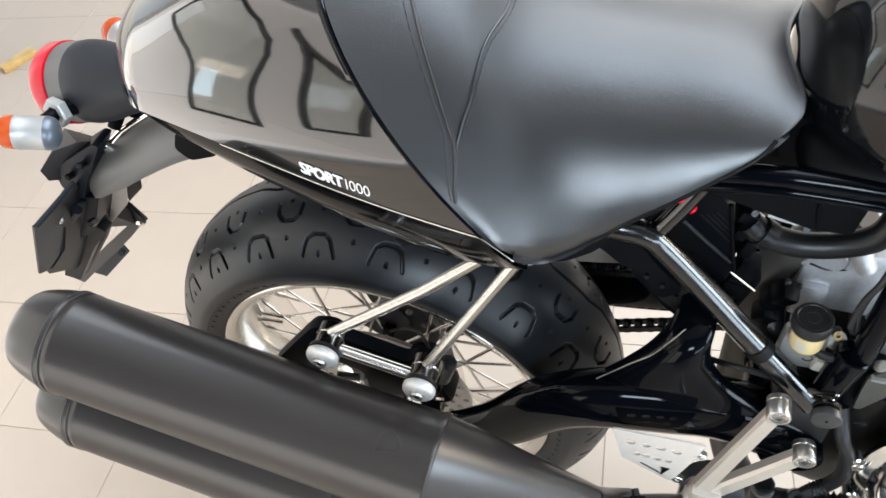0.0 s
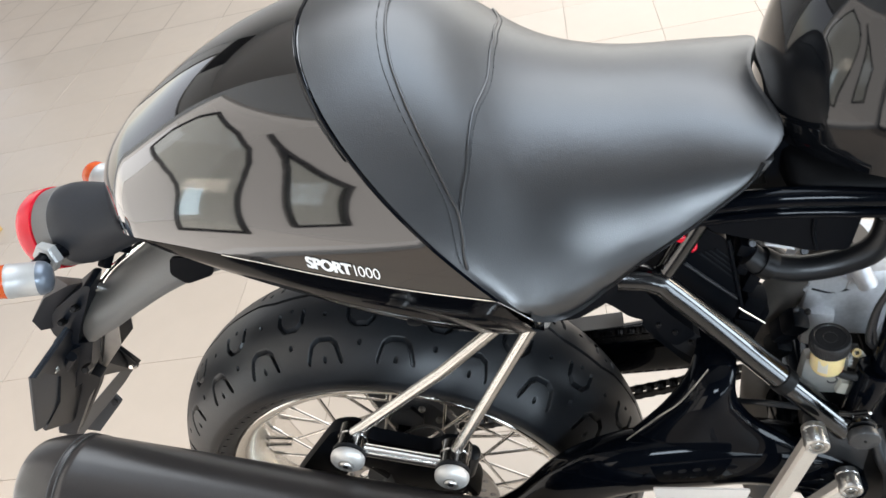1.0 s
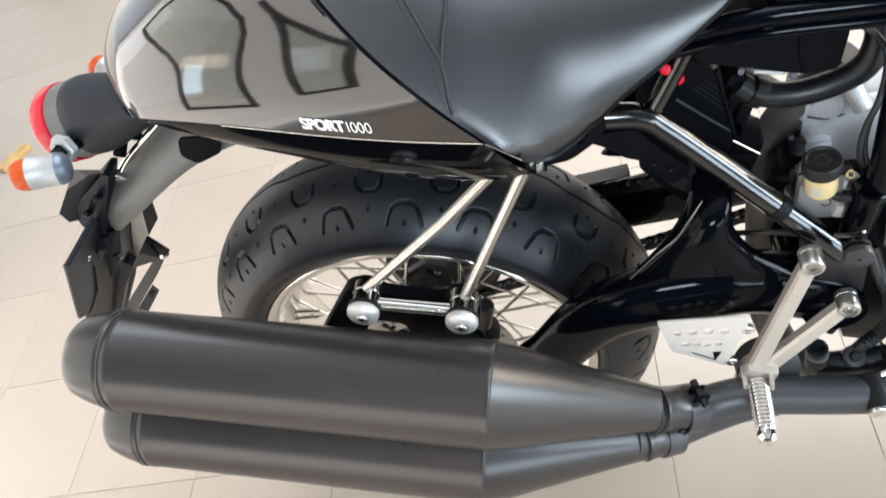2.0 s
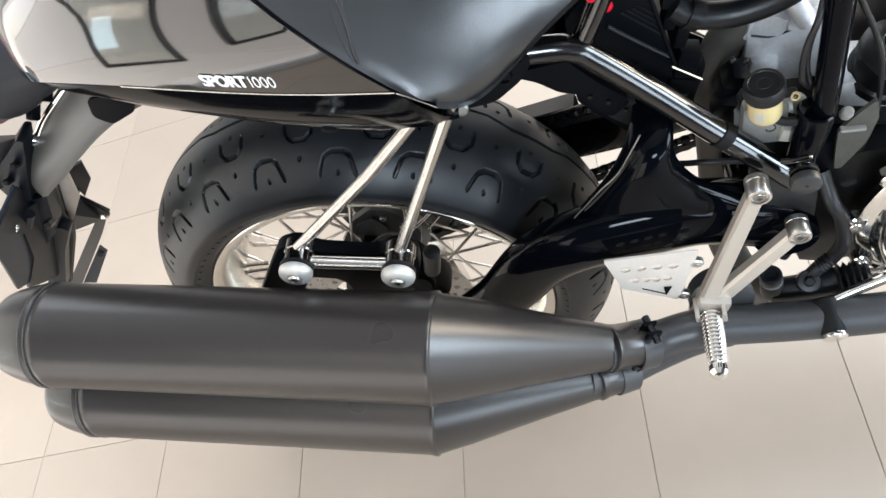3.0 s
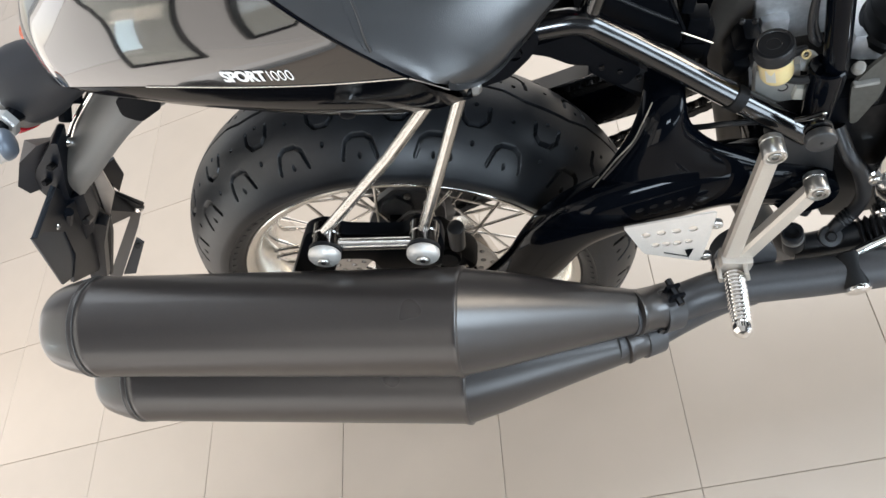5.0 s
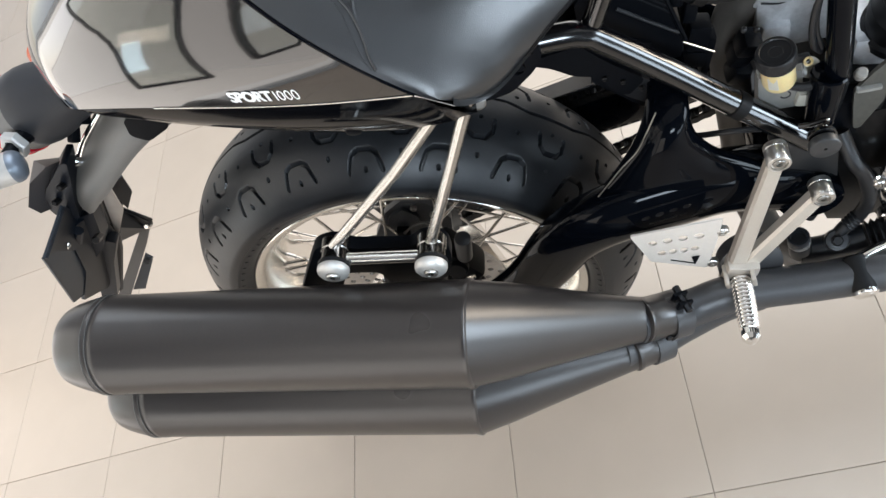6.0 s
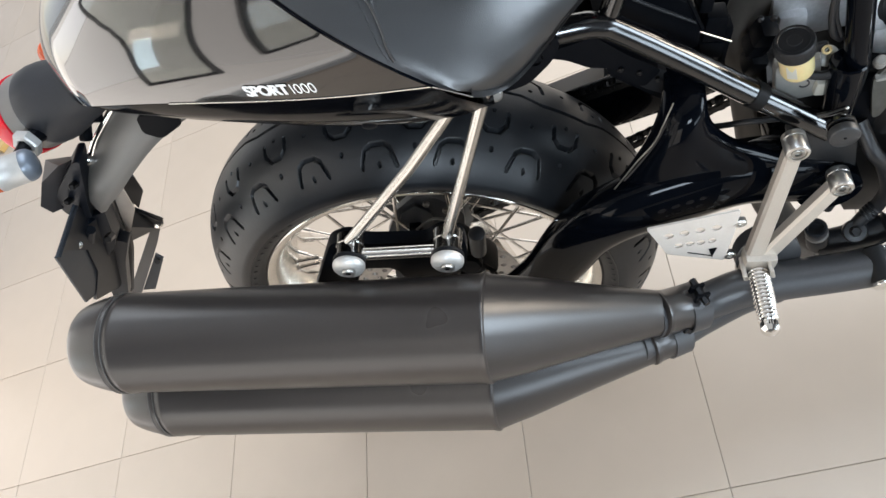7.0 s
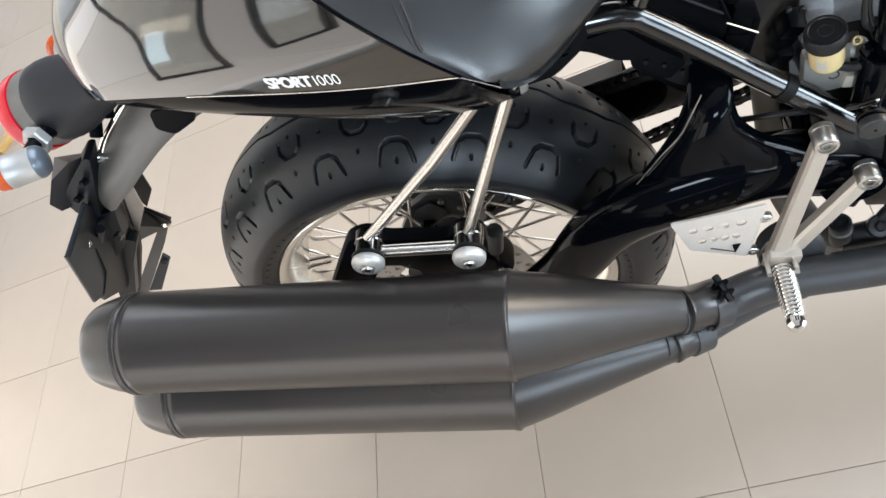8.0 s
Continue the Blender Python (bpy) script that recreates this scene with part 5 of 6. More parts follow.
for k in range(n_rib):
    s0, s1 = 0.004 + (peg_len - 0.016) * k / n_rib, 0.004 + (peg_len - 0.016) * (k + 1) / n_rib
    taper = 0.0108 - 0.0014 * k / n_rib
    profile += [(taper, s0), (taper + 0.001, s0 + 0.25 * (s1 - s0)), (taper, s0 + 0.5 * (s1 - s0)), (taper - 0.0022, s0 + 0.62 * (s1 - s0)), (taper - 0.0022, s0 + 0.9 * (s1 - s0))]
profile += [(0.0095, peg_len - 0.011), (0.0095, peg_len - 0.004), (0.006, peg_len), (0.001, peg_len + 0.001)]
turned("footrest", profile, PEG_ROOT, PEG_TIP - PEG_ROOT, CHROME, hanger_ob, "ribbed chrome footrest", 24)
for dx in (-0.0135, 0.0135):
    box("clevis_ear", (0.005, 0.026, 0.026), Matrix.Translation(PEG_ROOT + Vector((dx, 0.002, 0.002))), HANGER_ALLOY, hanger_ob, bevel=0.002)
tube("footrest_pivot", [JOINT + Vector((-0.002, -0.005, -0.03)), JOINT + Vector((0.02, -0.012, -0.02))], 0.009, STEEL, hanger_ob, sides=12)
heel_holes = [(0.340, 0.463, 0.0049), (0.3555, 0.462, 0.0049), (0.371, 0.4605, 0.0049), (0.387, 0.4585, 0.0052), (0.3455, 0.4405, 0.0046), (0.3565, 0.439, 0.0046), (0.3675, 0.437, 0.0046), (0.379, 0.436, 0.0042)]
heel = plate("heel_guard", rounded([(0.3215, 0.485), (0.414, 0.4805), (0.402, 0.440), (0.3845, 0.390), (0.331, 0.4275)], 0.003, 2), 0.0022, side_plane(-0.1655), GUARD_SILVER, bike, "drilled pale satin aluminium heel guard", heel_holes)
# dark patch laid on the guard for the shade in its cut-out
plate("cut_out_patch", [(0.373, 0.4215), (0.3815, 0.4205), (0.3735, 0.4040)], 0.0006, side_plane(-0.1684), PLASTIC, heel, "dark three-cornered patch for the shaded cut-out")
# dark rod for the shade along the pressed line
tube("pressed_line_shade", [(0.3515, -0.1682, 0.423), (0.3735, -0.1682, 0.4062)], 0.0007, DARKMETAL, heel, sides=6)
for x, z in ((0.410, 0.4545), (0.391, 0.3955)):
    turned("guard_screw", [(0.0065, 0.0), (0.0065, 0.005), (0.0055, 0.006), (0.003, 0.006), (0.0028, 0.004)], (x, -0.162, z), (0, -1, 0), ALLOY, heel, sides=14)

# rear brake fluid reservoir
RES = Vector((0.4885, -0.098, 0.579))
UP_RES = (0, -0.06, 1)
reservoir = turned("brake_reservoir", [(0.010, -0.004), (0.0136, 0.0), (0.0146, 0.003), (0.0150, 0.030)], RES, UP_RES, AMBER, bike, "amber brake fluid reservoir with a black cap", 36)
bm = bmesh.new()
add_turned(bm, [(0.015, 0.0285), (0.0172, 0.0285), (0.0172, 0.0405), (0.0163, 0.0425), (0.0136, 0.0428), (0.0130, 0.0421), (0.0064, 0.0421), (0.0062, 0.0423), (0.0058, 0.0423), (0.0056, 0.0421), (0.0004, 0.0421)], RES, UP_RES, 48)
cap = part("cap", bm, CAP_BLACK, reservoir, "knurled black cap")
for k in range(60):
    a = 2 * math.pi * k / 60
    box("knurl", (0.0006, 0.0006, 0.010), Matrix.Translation(RES + Vector((0.0172 * math.cos(a), 0.0172 * math.sin(a) - 0.0022, 0.0345))), CAP_BLACK, cap, bevel=0)
box("level_label", (0.0085, 0.0008, 0.015), Matrix.Translation(RES + Vector((-0.0068, -0.0136, 0.0135))) @ pose(0, 0, 0, 0, 0, -27), CREAM, reservoir, "pale level label", bevel=0.0002)
turned("lug", [(0.0022, -0.002), (0.0043, -0.002), (0.0043, 0.002), (0.0022, 0.002)], (0.5148, -0.0905, 0.5865), (0.1, -0.8, 0.5), BRASS, reservoir, "brass mounting eye", 18, closed=True)
box("lug_arm", (0.018, 0.005, 0.010), Matrix.Translation(Vector((0.5085, -0.0865, 0.588))), CAP_BLACK, reservoir, bevel=0.003)
box("neck", (0.042, 0.018, 0.052), Matrix.Translation(RES + Vector((0.000, 0.014, -0.024))) @ pose(0, 0, 0, 0, 6, 0), CLOUDY, reservoir, "cloudy plastic neck", bevel=0.008)
box("hose_spigot", (0.012, 0.010, 0.016), Matrix.Translation(RES + Vector((0.018, 0.004, -0.036))) @ pose(0, 0, 0, 0, 20, 0), CREAM, reservoir, "pale spigot", bevel=0.003)
turned("filler_disc", [(0.0090, 0.0), (0.0098, 0.001), (0.0098, 0.004), (0.006, 0.0055), (0.0005, 0.006)], (0.5160, -0.0820, 0.5685), (0.1, -0.7, 0.7), CLOUDY, reservoir, "pale round plug", 24)
tube("stay", [RES + Vector((0.006, -0.002, -0.006)), RES + Vector((0.020, -0.006, -0.010)), RES + Vector((0.034, -0.006, -0.008))], 0.0042, CAP_BLACK, reservoir, "black stay", 10, 4)
tube("drip_ring", [RES + Vector((0.0042 * math.cos(q) + 0.002, -0.0150, 0.0042 * math.sin(q) - 0.003)) for q in np.linspace(-2.8, 0.9, 10)], 0.0007, CAP_BLACK, reservoir, "black wire ring", 6)

# engine pieces seen behind the frame
engine = box("engine_block", (0.16, 0.12, 0.12), pose(0.675, 0.03, 0.535, 0, 18, 0), DARKMETAL, bike, "cast aluminium engine with dark cooling fins", 0.014)
box("cylinder_head", (0.088, 0.09, 0.082), pose(0.527, 0.03, 0.568, 0, 8, 0), CAST, engine, "pale cast aluminium cylinder head", bevel=0.005)
box("head_step", (0.05, 0.05, 0.026), pose(0.54, 0.005, 0.606, 0, 10, 12), CAST, engine, bevel=0.008)
box("head_step", (0.03, 0.05, 0.05), pose(0.497, 0.0, 0.545, 0, 10, 0), CAST, engine, bevel=0.010)
for x, y, z in ((0.4636, -0.03, 0.5555), (0.472, -0.035, 0.572), (0.4585, -0.032, 0.535)):
    box("sensor", (0.02, 0.024, 0.024), pose(x, y, z, 20, 30, 10), PLASTIC, engine, bevel=0.006)
turned("head_spigot", [(0.0088, -0.010), (0.0092, 0.0), (0.0092, 0.024), (0.0084, 0.026), (0.0062, 0.026), (0.0058, 0.016), (0.0005, 0.016)], (0.5275, -0.020, 0.6320), (0.28, -0.30, -0.60), CAST, engine, "cast spigot with a dark bore", 24)
tube("head_seam", [(0.4905, -0.0165, 0.598), (0.512, -0.0170, 0.592), (0.552, -0.0170, 0.604)], 0.0011, DARKMETAL, engine, sides=6, steps=4)
box("head_step", (0.030, 0.040, 0.040), pose(0.508, 0.002, 0.602, 8, 34, -6), CAST, engine, bevel=0.004)
for gx, gz in ((0.4702, 0.6025), (0.4812, 0.5985)):
    turned("union", [(0.0022, 0.0), (0.0030, 0.001), (0.0030, 0.004), (0.0018, 0.0055), (0.0005, 0.0056)], (gx, -0.046, gz), (-0.2, -0.8, 0.5), DARKMETAL, engine, "small dark union", 12)
for k in range(6):
    box("fin", (0.15, 0.15, 0.004), pose(0.62 - 0.004 * k, 0.0, 0.50 - 0.016 * k, 0, 18, 0), DARKMETAL, engine, bevel=0.001)
box("crankcase", (0.30, 0.20, 0.20), pose(0.66, 0.0, 0.40, 0, 0, 0), DARKMETAL, engine, bevel=0.03)
turned("crank_boss", [(0.02, 0), (0.055, 0.004), (0.055, 0.03), (0.02, 0.04)], (0.53, -0.06, 0.46), (0, -1, 0), PLASTIC, engine, sides=28)
CLUTCH = Vector((0.690, -0.118, 0.410))
clutch = turned("clutch_cover", [(0.03, 0.0), (0.124, 0.0), (0.127, 0.003), (0.127, 0.012), (0.124, 0.015), (0.114, 0.017), (0.110, 0.026), (0.104, 0.034), (0.092, 0.038), (0.088, 0.036), (0.070, 0.036), (0.03, 0.042), (0.001, 0.043)], CLUTCH, (0, -1, 0), POLISHED, engine, "polished silver round clutch cover", 96)
for a in (172, 205, 236, 140, 112, 268):
    c = CLUTCH + Vector((0.1285 * math.cos(radians(a)), -0.002, 0.1285 * math.sin(radians(a))))
    lug = turned("cover_lug", [(0.010, 0.0), (0.0115, 0.001), (0.0115, 0.012), (0.010, 0.0135), (0.0072, 0.0135), (0.0068, 0.012)], c, (0, -1, 0), POLISHED, engine, sides=20)
    turned("cover_screw", [(0.0062, 0.0), (0.0062, 0.004), (0.005, 0.005), (0.003, 0.005), (0.0028, 0.002)], c + Vector((0, -0.011, 0)), (0, -1, 0), STEEL, lug, sides=14)
tube("cylinder_exhaust", [(0.53, 0.005, 0.65), (0.495, 0.008, 0.605), (0.466, 0.01, 0.566), (0.456, 0.01, 0.52), (0.450, 0.008, 0.45), (0.446, 0.005, 0.37), (0.44, -0.01, 0.30), (0.46, -0.06, 0.25), (0.50, -0.11, 0.24)], 0.0205, BROWNPIPE, bike, "brown-grey matte cylinder exhaust pipe", 24, 8)
turned("stand_foot", [(0.03, 0.0), (0.034, 0.002), (0.034, 0.02), (0.03, 0.022)], (0.4266, -0.146, 0.3656), (0.1, -1, 0.3), PIPE, bike, "round black rubber bumper", 32)

box("intake_casting", (0.10, 0.06, 0.055), pose(0.605, -0.025, 0.515, 0, 12, 0), CAST, engine, "pale cast intake body", bevel=0.012)
boot = turned("intake_boot", [(0.024, 0.0), (0.033, 0.002), (0.034, 0.012), (0.031, 0.015), (0.031, 0.027), (0.034, 0.030), (0.034, 0.042), (0.029, 0.046), (0.018, 0.047)], (0.600, -0.035, 0.530), (0.25, -0.25, 0.93), RUBBER, engine, "black ribbed rubber intake boot", 36)
turned("boot_cap", [(0.018, 0.0), (0.019, 0.002), (0.018, 0.008), (0.012, 0.011), (0.001, 0.012)], Vector((0.600, -0.035, 0.530)) + 0.047 * Vector((0.25, -0.25, 0.93)), (0.25, -0.25, 0.93), POLISHED, boot, "polished round cap", 28)

side_plate = plate("engine_side_plate", rounded([(0.5490, 0.5440), (0.5660, 0.5640), (0.5790, 0.5760), (0.5815, 0.5520), (0.573, 0.5203), (0.553, 0.4885), (0.5470, 0.4890), (0.5476, 0.5256)], 0.003, 2), 0.004, side_plane(-0.100), OLIVE_GREY, engine, "dull olive-grey side plate")
turned("plate_fitting", [(0.0050, -0.004), (0.0056, -0.003), (0.0056, 0.003), (0.0048, 0.0042), (0.0048, 0.0090), (0.0036, 0.0102), (0.0005, 0.0105)], (0.5540, -0.1045, 0.5665), (0.05, -0.5, 0.85), CLOUDY, side_plate, "pale cast fitting", 20)
box("plate_ledge", (0.022, 0.007, 0.004), pose(0.5605, -0.1055, 0.5460, 0, 8, 0), CLOUDY, side_plate, "pale ledge", bevel=0.002)

# brake master cylinder and pedal
master = tube("brake_cylinder", [(0.4800, -0.137, 0.3300), (0.50, -0.137, 0.3270), (0.53, -0.137, 0.3300), (0.552, -0.137, 0.3330)], 0.0150, CYLINDER_BLACK, bike, "blue-black cast rear brake cylinder", 24, 4)
turned("inlet", [(0.0125, -0.012), (0.0120, 0.008), (0.0105, 0.011), (0.0112, 0.014), (0.0118, 0.026), (0.0112, 0.028), (0.0084, 0.028), (0.0080, 0.020), (0.0005, 0.020)], (0.4825, -0.138, 0.3420), (-0.02, -0.08, 1.0), CYLINDER_BLACK, master, "open inlet socket", 24)
turned("inlet_collar", [(0.0113, 0.0), (0.0122, 0.001), (0.0122, 0.005), (0.0113, 0.006)], (0.4824, -0.1388, 0.3535), (-0.02, -0.08, 1.0), GREY, master, "pale worn collar", 24)
banjo = turned("banjo", [(0.0090, -0.006), (0.0125, -0.005), (0.0125, 0.008), (0.0110, 0.0100), (0.0060, 0.0105), (0.0055, 0.0130), (0.0005, 0.0132)], (0.5190, -0.142, 0.3480), (0.0, -0.55, 0.85), CYLINDER_BLACK, master, "hose banjo", 24)
turned("banjo_bolt", [(0.0055, 0.0), (0.0055, 0.004), (0.0045, 0.005)], (0.5190, -0.1490, 0.3590), (0.0, -0.55, 0.85), DARKMETAL, banjo, sides=6)
for x, z in ((0.4905, 0.3060), (0.5265, 0.3140)):
    ear = turned("fixing_ear", [(0.0080, -0.016), (0.0100, -0.010), (0.0096, 0.002), (0.0085, 0.003)], (x, -0.146, z), (0, -0.8, -0.6), CYLINDER_BLACK, master, sides=18)
    turned("screw", [(0.0062, 0.0), (0.0062, 0.006), (0.0052, 0.0072), (0.0030, 0.0072), (0.0028, 0.0050), (0.0003, 0.0050)], (x, -0.1475, z - 0.001), (0, -0.8, -0.6), STEEL, ear, "steel screw", 14)
for k in range(5):
    turned("bellows", [(0.0125, -0.0034), (0.0185 - 0.0007 * k, 0.0), (0.0125, 0.0034)], (0.552 + 0.0064 * k, -0.137, 0.335 + 0.0014 * k), (1, 0, 0.15), CAP_BLACK, master, "ribbed rubber bellows", 28)
tube("pushrod", [(0.578, -0.137, 0.340), (0.64, -0.137, 0.345)], 0.005, STEEL, master, sides=10)
tube("hose", [(0.5190, -0.140, 0.352), (0.530, -0.135, 0.362), (0.5455, -0.130, 0.3725), (0.5545, -0.130, 0.402), (0.5506, -0.128, 0.4422), (0.5423, -0.125, 0.4642), (0.536, -0.105, 0.49)], 0.0075, CAP_BLACK, master, "black brake hose", 16, 6)
for k in range(4):
    turned("hose_ring", [(0.0075, -0.0012), (0.0088, 0.0), (0.0075, 0.0012)], (0.5325 + 0.003 * k, -0.1343 + 0.0008 * k, 0.3635 + 0.0024 * k), (0.8, 0.25, 0.6), CAP_BLACK, master, sides=18)
tube("inlet_hose", [(0.496, -0.118, 0.372), (0.507, -0.115, 0.388), (0.517, -0.112, 0.402), (0.524, -0.108, 0.418)], 0.0085, CAP_BLACK, master, "short black rubber hose", 14, 5)
pedal = tube("brake_pedal", [(0.525, -0.172, 0.346), (0.56, -0.165, 0.358), (0.62, -0.155, 0.372), (0.70, -0.15, 0.38)], 0.0058, CHROME, bike, "chrome brake pedal with a rubber toe piece", 14, 5)
turned("toe_rubber", [(0.010, 0.0), (0.0125, 0.002), (0.0125, 0.036), (0.0115, 0.038)], (0.528, -0.168, 0.352), (0.1, -0.92, -0.25), TOE_BLACK, pedal, "black rubber toe piece", 24)
turned("toe_cap", [(0.0125, 0.0), (0.013, 0.001), (0.013, 0.004), (0.010, 0.0065), (0.001, 0.007)], Vector((0.528, -0.168, 0.352)) + 0.038 * Vector((0.1, -0.92, -0.25)).normalized(), (0.1, -0.92, -0.25), CHROME, pedal, "chrome end cap", 24)

# battery box, air box and the parts below the seat
battery = plate("battery_box", rounded([(0.335, 0.70), (0.372, 0.735), (0.406, 0.709), (0.418, 0.62), (0.405, 0.585), (0.36, 0.55), (0.325, 0.60)], 0.006, 3), 0.10, side_plane(0.045), PLASTIC, bike, "black ribbed battery box")
for (xa, za), (xb, zb) in (((0.3828, 0.6936), (0.4136, 0.6575)), ((0.3875, 0.6950), (0.4132, 0.6650)), ((0.3921, 0.6955), (0.4122, 0.6725)), ((0.3965, 0.6975), (0.4110, 0.6810))):
    tube("rib", [(xa, -0.0552, za), (xb, -0.0552, zb)], 0.0010, PLASTIC, battery, sides=6)
tube("rib", [(0.3693, -0.0552, 0.6828), (0.392, -0.0556, 0.6575), (0.4151, -0.0552, 0.6324)], 0.0020, CAP_BLACK, battery, sides=8)
tube("battery_strap", [(0.4165, -0.058, 0.6215), (0.441, -0.058, 0.5975)], 0.0008, ALLOY, battery, "pale strap edge", 8)
tube("battery_strap", [(0.4075, -0.056, 0.709), (0.419, -0.056, 0.622)], 0.0022, PLASTIC, battery, sides=8)
for x, z, sx, sz in ((0.424, 0.688, 0.016, 0.014), (0.421, 0.668, 0.012, 0.018), (0.429, 0.648, 0.012, 0.026), (0.430, 0.612, 0.020, 0.030), (0.420, 0.588, 0.03, 0.02), (0.434, 0.585, 0.008, 0.05)):
    box("connector", (sx, 0.022, sz), pose(x, -0.042, z, 0, 20, 0), PLASTIC, battery, bevel=0.003)
turned("red_cap", [(0.005, 0), (0.005, 0.01), (0.003, 0.012)], (0.372, -0.072, 0.722), (0.3, -1, 0.4), RED, battery, "small red terminal cap", 12)
turned("red_cap", [(0.0045, 0), (0.0045, 0.008), (0.003, 0.009)], (0.363, -0.082, 0.742), (0.3, -1, 0.4), RED, battery, "small red terminal cap", 12)
tray = box("electrics_tray", (0.15, 0.12, 0.05), pose(0.318, 0.0, 0.655, 0, 36, 0), PLASTIC, bike, "black electrics tray below the subframe", 0.01)
plate("tray_side", rounded([(0.272, 0.672), (0.2983, 0.655), (0.3151, 0.6364), (0.3342, 0.6276), (0.3446, 0.6027), (0.3561, 0.5900), (0.3762, 0.6063), (0.3496, 0.6400), (0.33, 0.672)], 0.006), 0.05, side_plane(-0.025), PLASTIC, tray, "black plastic side")
plate("relay_cover", rounded([(0.3400, 0.6180), (0.3540, 0.5860), (0.3788, 0.5603), (0.3922, 0.5807), (0.3700, 0.6120)], 0.005), 0.03, side_plane(-0.042), CAP_BLACK, tray, "dark grey relay cover")
for xc, zc in ((0.3410, 0.6235), (0.3560, 0.6120), (0.3700, 0.5960)):
    turned("cover_screw", [(0.0026, 0.0), (0.0026, 0.003), (0.0012, 0.0036)], (xc, -0.0745, zc), (0, -1, 0), DARKMETAL, tray, sides=8)
plate("relay_bracket", rounded([(0.338, 0.600), (0.352, 0.596), (0.396, 0.545), (0.390, 0.532), (0.373, 0.520), (0.360, 0.533), (0.352, 0.545), (0.334, 0.570)], 0.004), 0.004, side_plane(-0.038), PLASTIC, tray, "black relay bracket with a round hole", holes=[(0.3766, 0.5511, 0.0075)])
box("relay", (0.036, 0.03, 0.045), pose(0.358, -0.018, 0.572, 0, 42, 0), PLASTIC, tray, bevel=0.004)
plate("side_bracket", rounded([(0.2224, 0.7030), (0.2331, 0.6965), (0.2513, 0.6948), (0.2733, 0.6960), (0.3002, 0.7137), (0.3128, 0.7303), (0.3065, 0.7450), (0.27, 0.752), (0.235, 0.735)], 0.008), 0.004, side_plane(-0.126), PLASTIC, bike, "black bracket with a slotted hole", [(0.2859, 0.7204, 0.0068), (0.2885, 0.7225, 0.0060), (0.3035, 0.7335, 0.0016)])
airbox = plate("air_box", rounded([(0.385, 0.745), (0.392, 0.7235), (0.4745, 0.691), (0.507, 0.688), (0.515, 0.729), (0.505, 0.768), (0.40, 0.772)], 0.006, 3), 0.10, side_plane(0.04), PLASTIC, bike, "black plastic air box")
tube("moulded_edge", [(0.388, -0.061, 0.757), (0.43, -0.0615, 0.752), (0.475, -0.061, 0.741)], 0.0018, PLASTIC, airbox, sides=8)
tube("moulded_edge", [(0.478, -0.061, 0.745), (0.476, -0.0615, 0.715), (0.480, -0.061, 0.692)], 0.0018, PLASTIC, airbox, sides=8)
for x, z in ((0.4275, 0.702), (0.471, 0.688)):
    turned("air_box_screw", [(0.0036, 0), (0.0036, 0.004), (0.003, 0.005)], (x, -0.056, z), (0, -0.8, 0.5), DARKMETAL, airbox, sides=10)
box("clip_strip", (0.028, 0.006, 0.004), pose(0.452, -0.05, 0.6915, 0, 18, 0), CAST, airbox, "pale metal clip strip", bevel=0.002)
tube("breather_hose", [(0.425, -0.048, 0.682), (0.436, -0.05, 0.672), (0.454, -0.05, 0.6635), (0.4754, -0.05, 0.6600), (0.5024, -0.05, 0.6640), (0.5282, -0.05, 0.6765), (0.5404, -0.045, 0.6965), (0.5463, -0.03, 0.7300)], 0.0122, RUBBER, bike, "black rubber breather hose", 16, 8)
turned("hose_clip", [(0.0125, -0.006), (0.0142, -0.006), (0.0142, 0.006), (0.0125, 0.006)], (0.440, -0.05, 0.670), (0.8, 0.0, -0.6), DARKMETAL, bike, "dark metal hose clip", 24, closed=True)
for y, z, r in ((-0.10, 0.787, 0.0085), (-0.093, 0.766, 0.0055)):
    tube("seat_rail", [(0.36, y + 0.012, z - 0.012), (0.44, y, z), (0.55, y - 0.006, z - 0.006), (0.72, y - 0.01, z - 0.01)], r, GLOSS, bike, "gloss black frame rail", 14, 5)
plate("side_panel", rounded([(0.43, 0.81), (0.70, 0.84), (0.70, 0.745), (0.56, 0.748), (0.44, 0.755)], 0.015), 0.006, side_plane(-0.055), PLASTIC, bike, "black plastic side panel")
CABLE_RUNS = (
    ([(0.385, -0.08, 0.758), (0.4314, -0.085, 0.7566), (0.4745, -0.085, 0.765), (0.4892, -0.085, 0.7639), (0.5041, -0.085, 0.7583), (0.5195, -0.085, 0.747), (0.5318, -0.085, 0.7312), (0.5368, -0.088, 0.7177), (0.535, -0.095, 0.700), (0.5285, -0.104, 0.6801), (0.5215, -0.106, 0.6617), (0.5172, -0.108, 0.6411), (0.5180, -0.106, 0.6211), (0.5240, -0.100, 0.6055)], 0.0028),
    ([(0.545, -0.085, 0.735), (0.5639, -0.09, 0.6756), (0.5752, -0.09, 0.6425), (0.5826, -0.09, 0.6084), (0.5838, -0.09, 0.5741), (0.5828, -0.09, 0.5445), (0.576, -0.09, 0.506), (0.565, -0.09, 0.478), (0.546, -0.09, 0.4475)], 0.0026),
    ([(0.539, -0.112, 0.4717), (0.5455, -0.112, 0.4500), (0.5482, -0.112, 0.4356), (0.5562, -0.112, 0.4127)], 0.0012),
    ([(0.36, -0.06, 0.52), (0.40, -0.09, 0.525), (0.44, -0.11, 0.54), (0.475, -0.11, 0.53)], 0.003),
    ([(0.5335, -0.100, 0.690), (0.5245, -0.102, 0.660), (0.5215, -0.104, 0.636), (0.5245, -0.102, 0.612)], 0.0024),
)
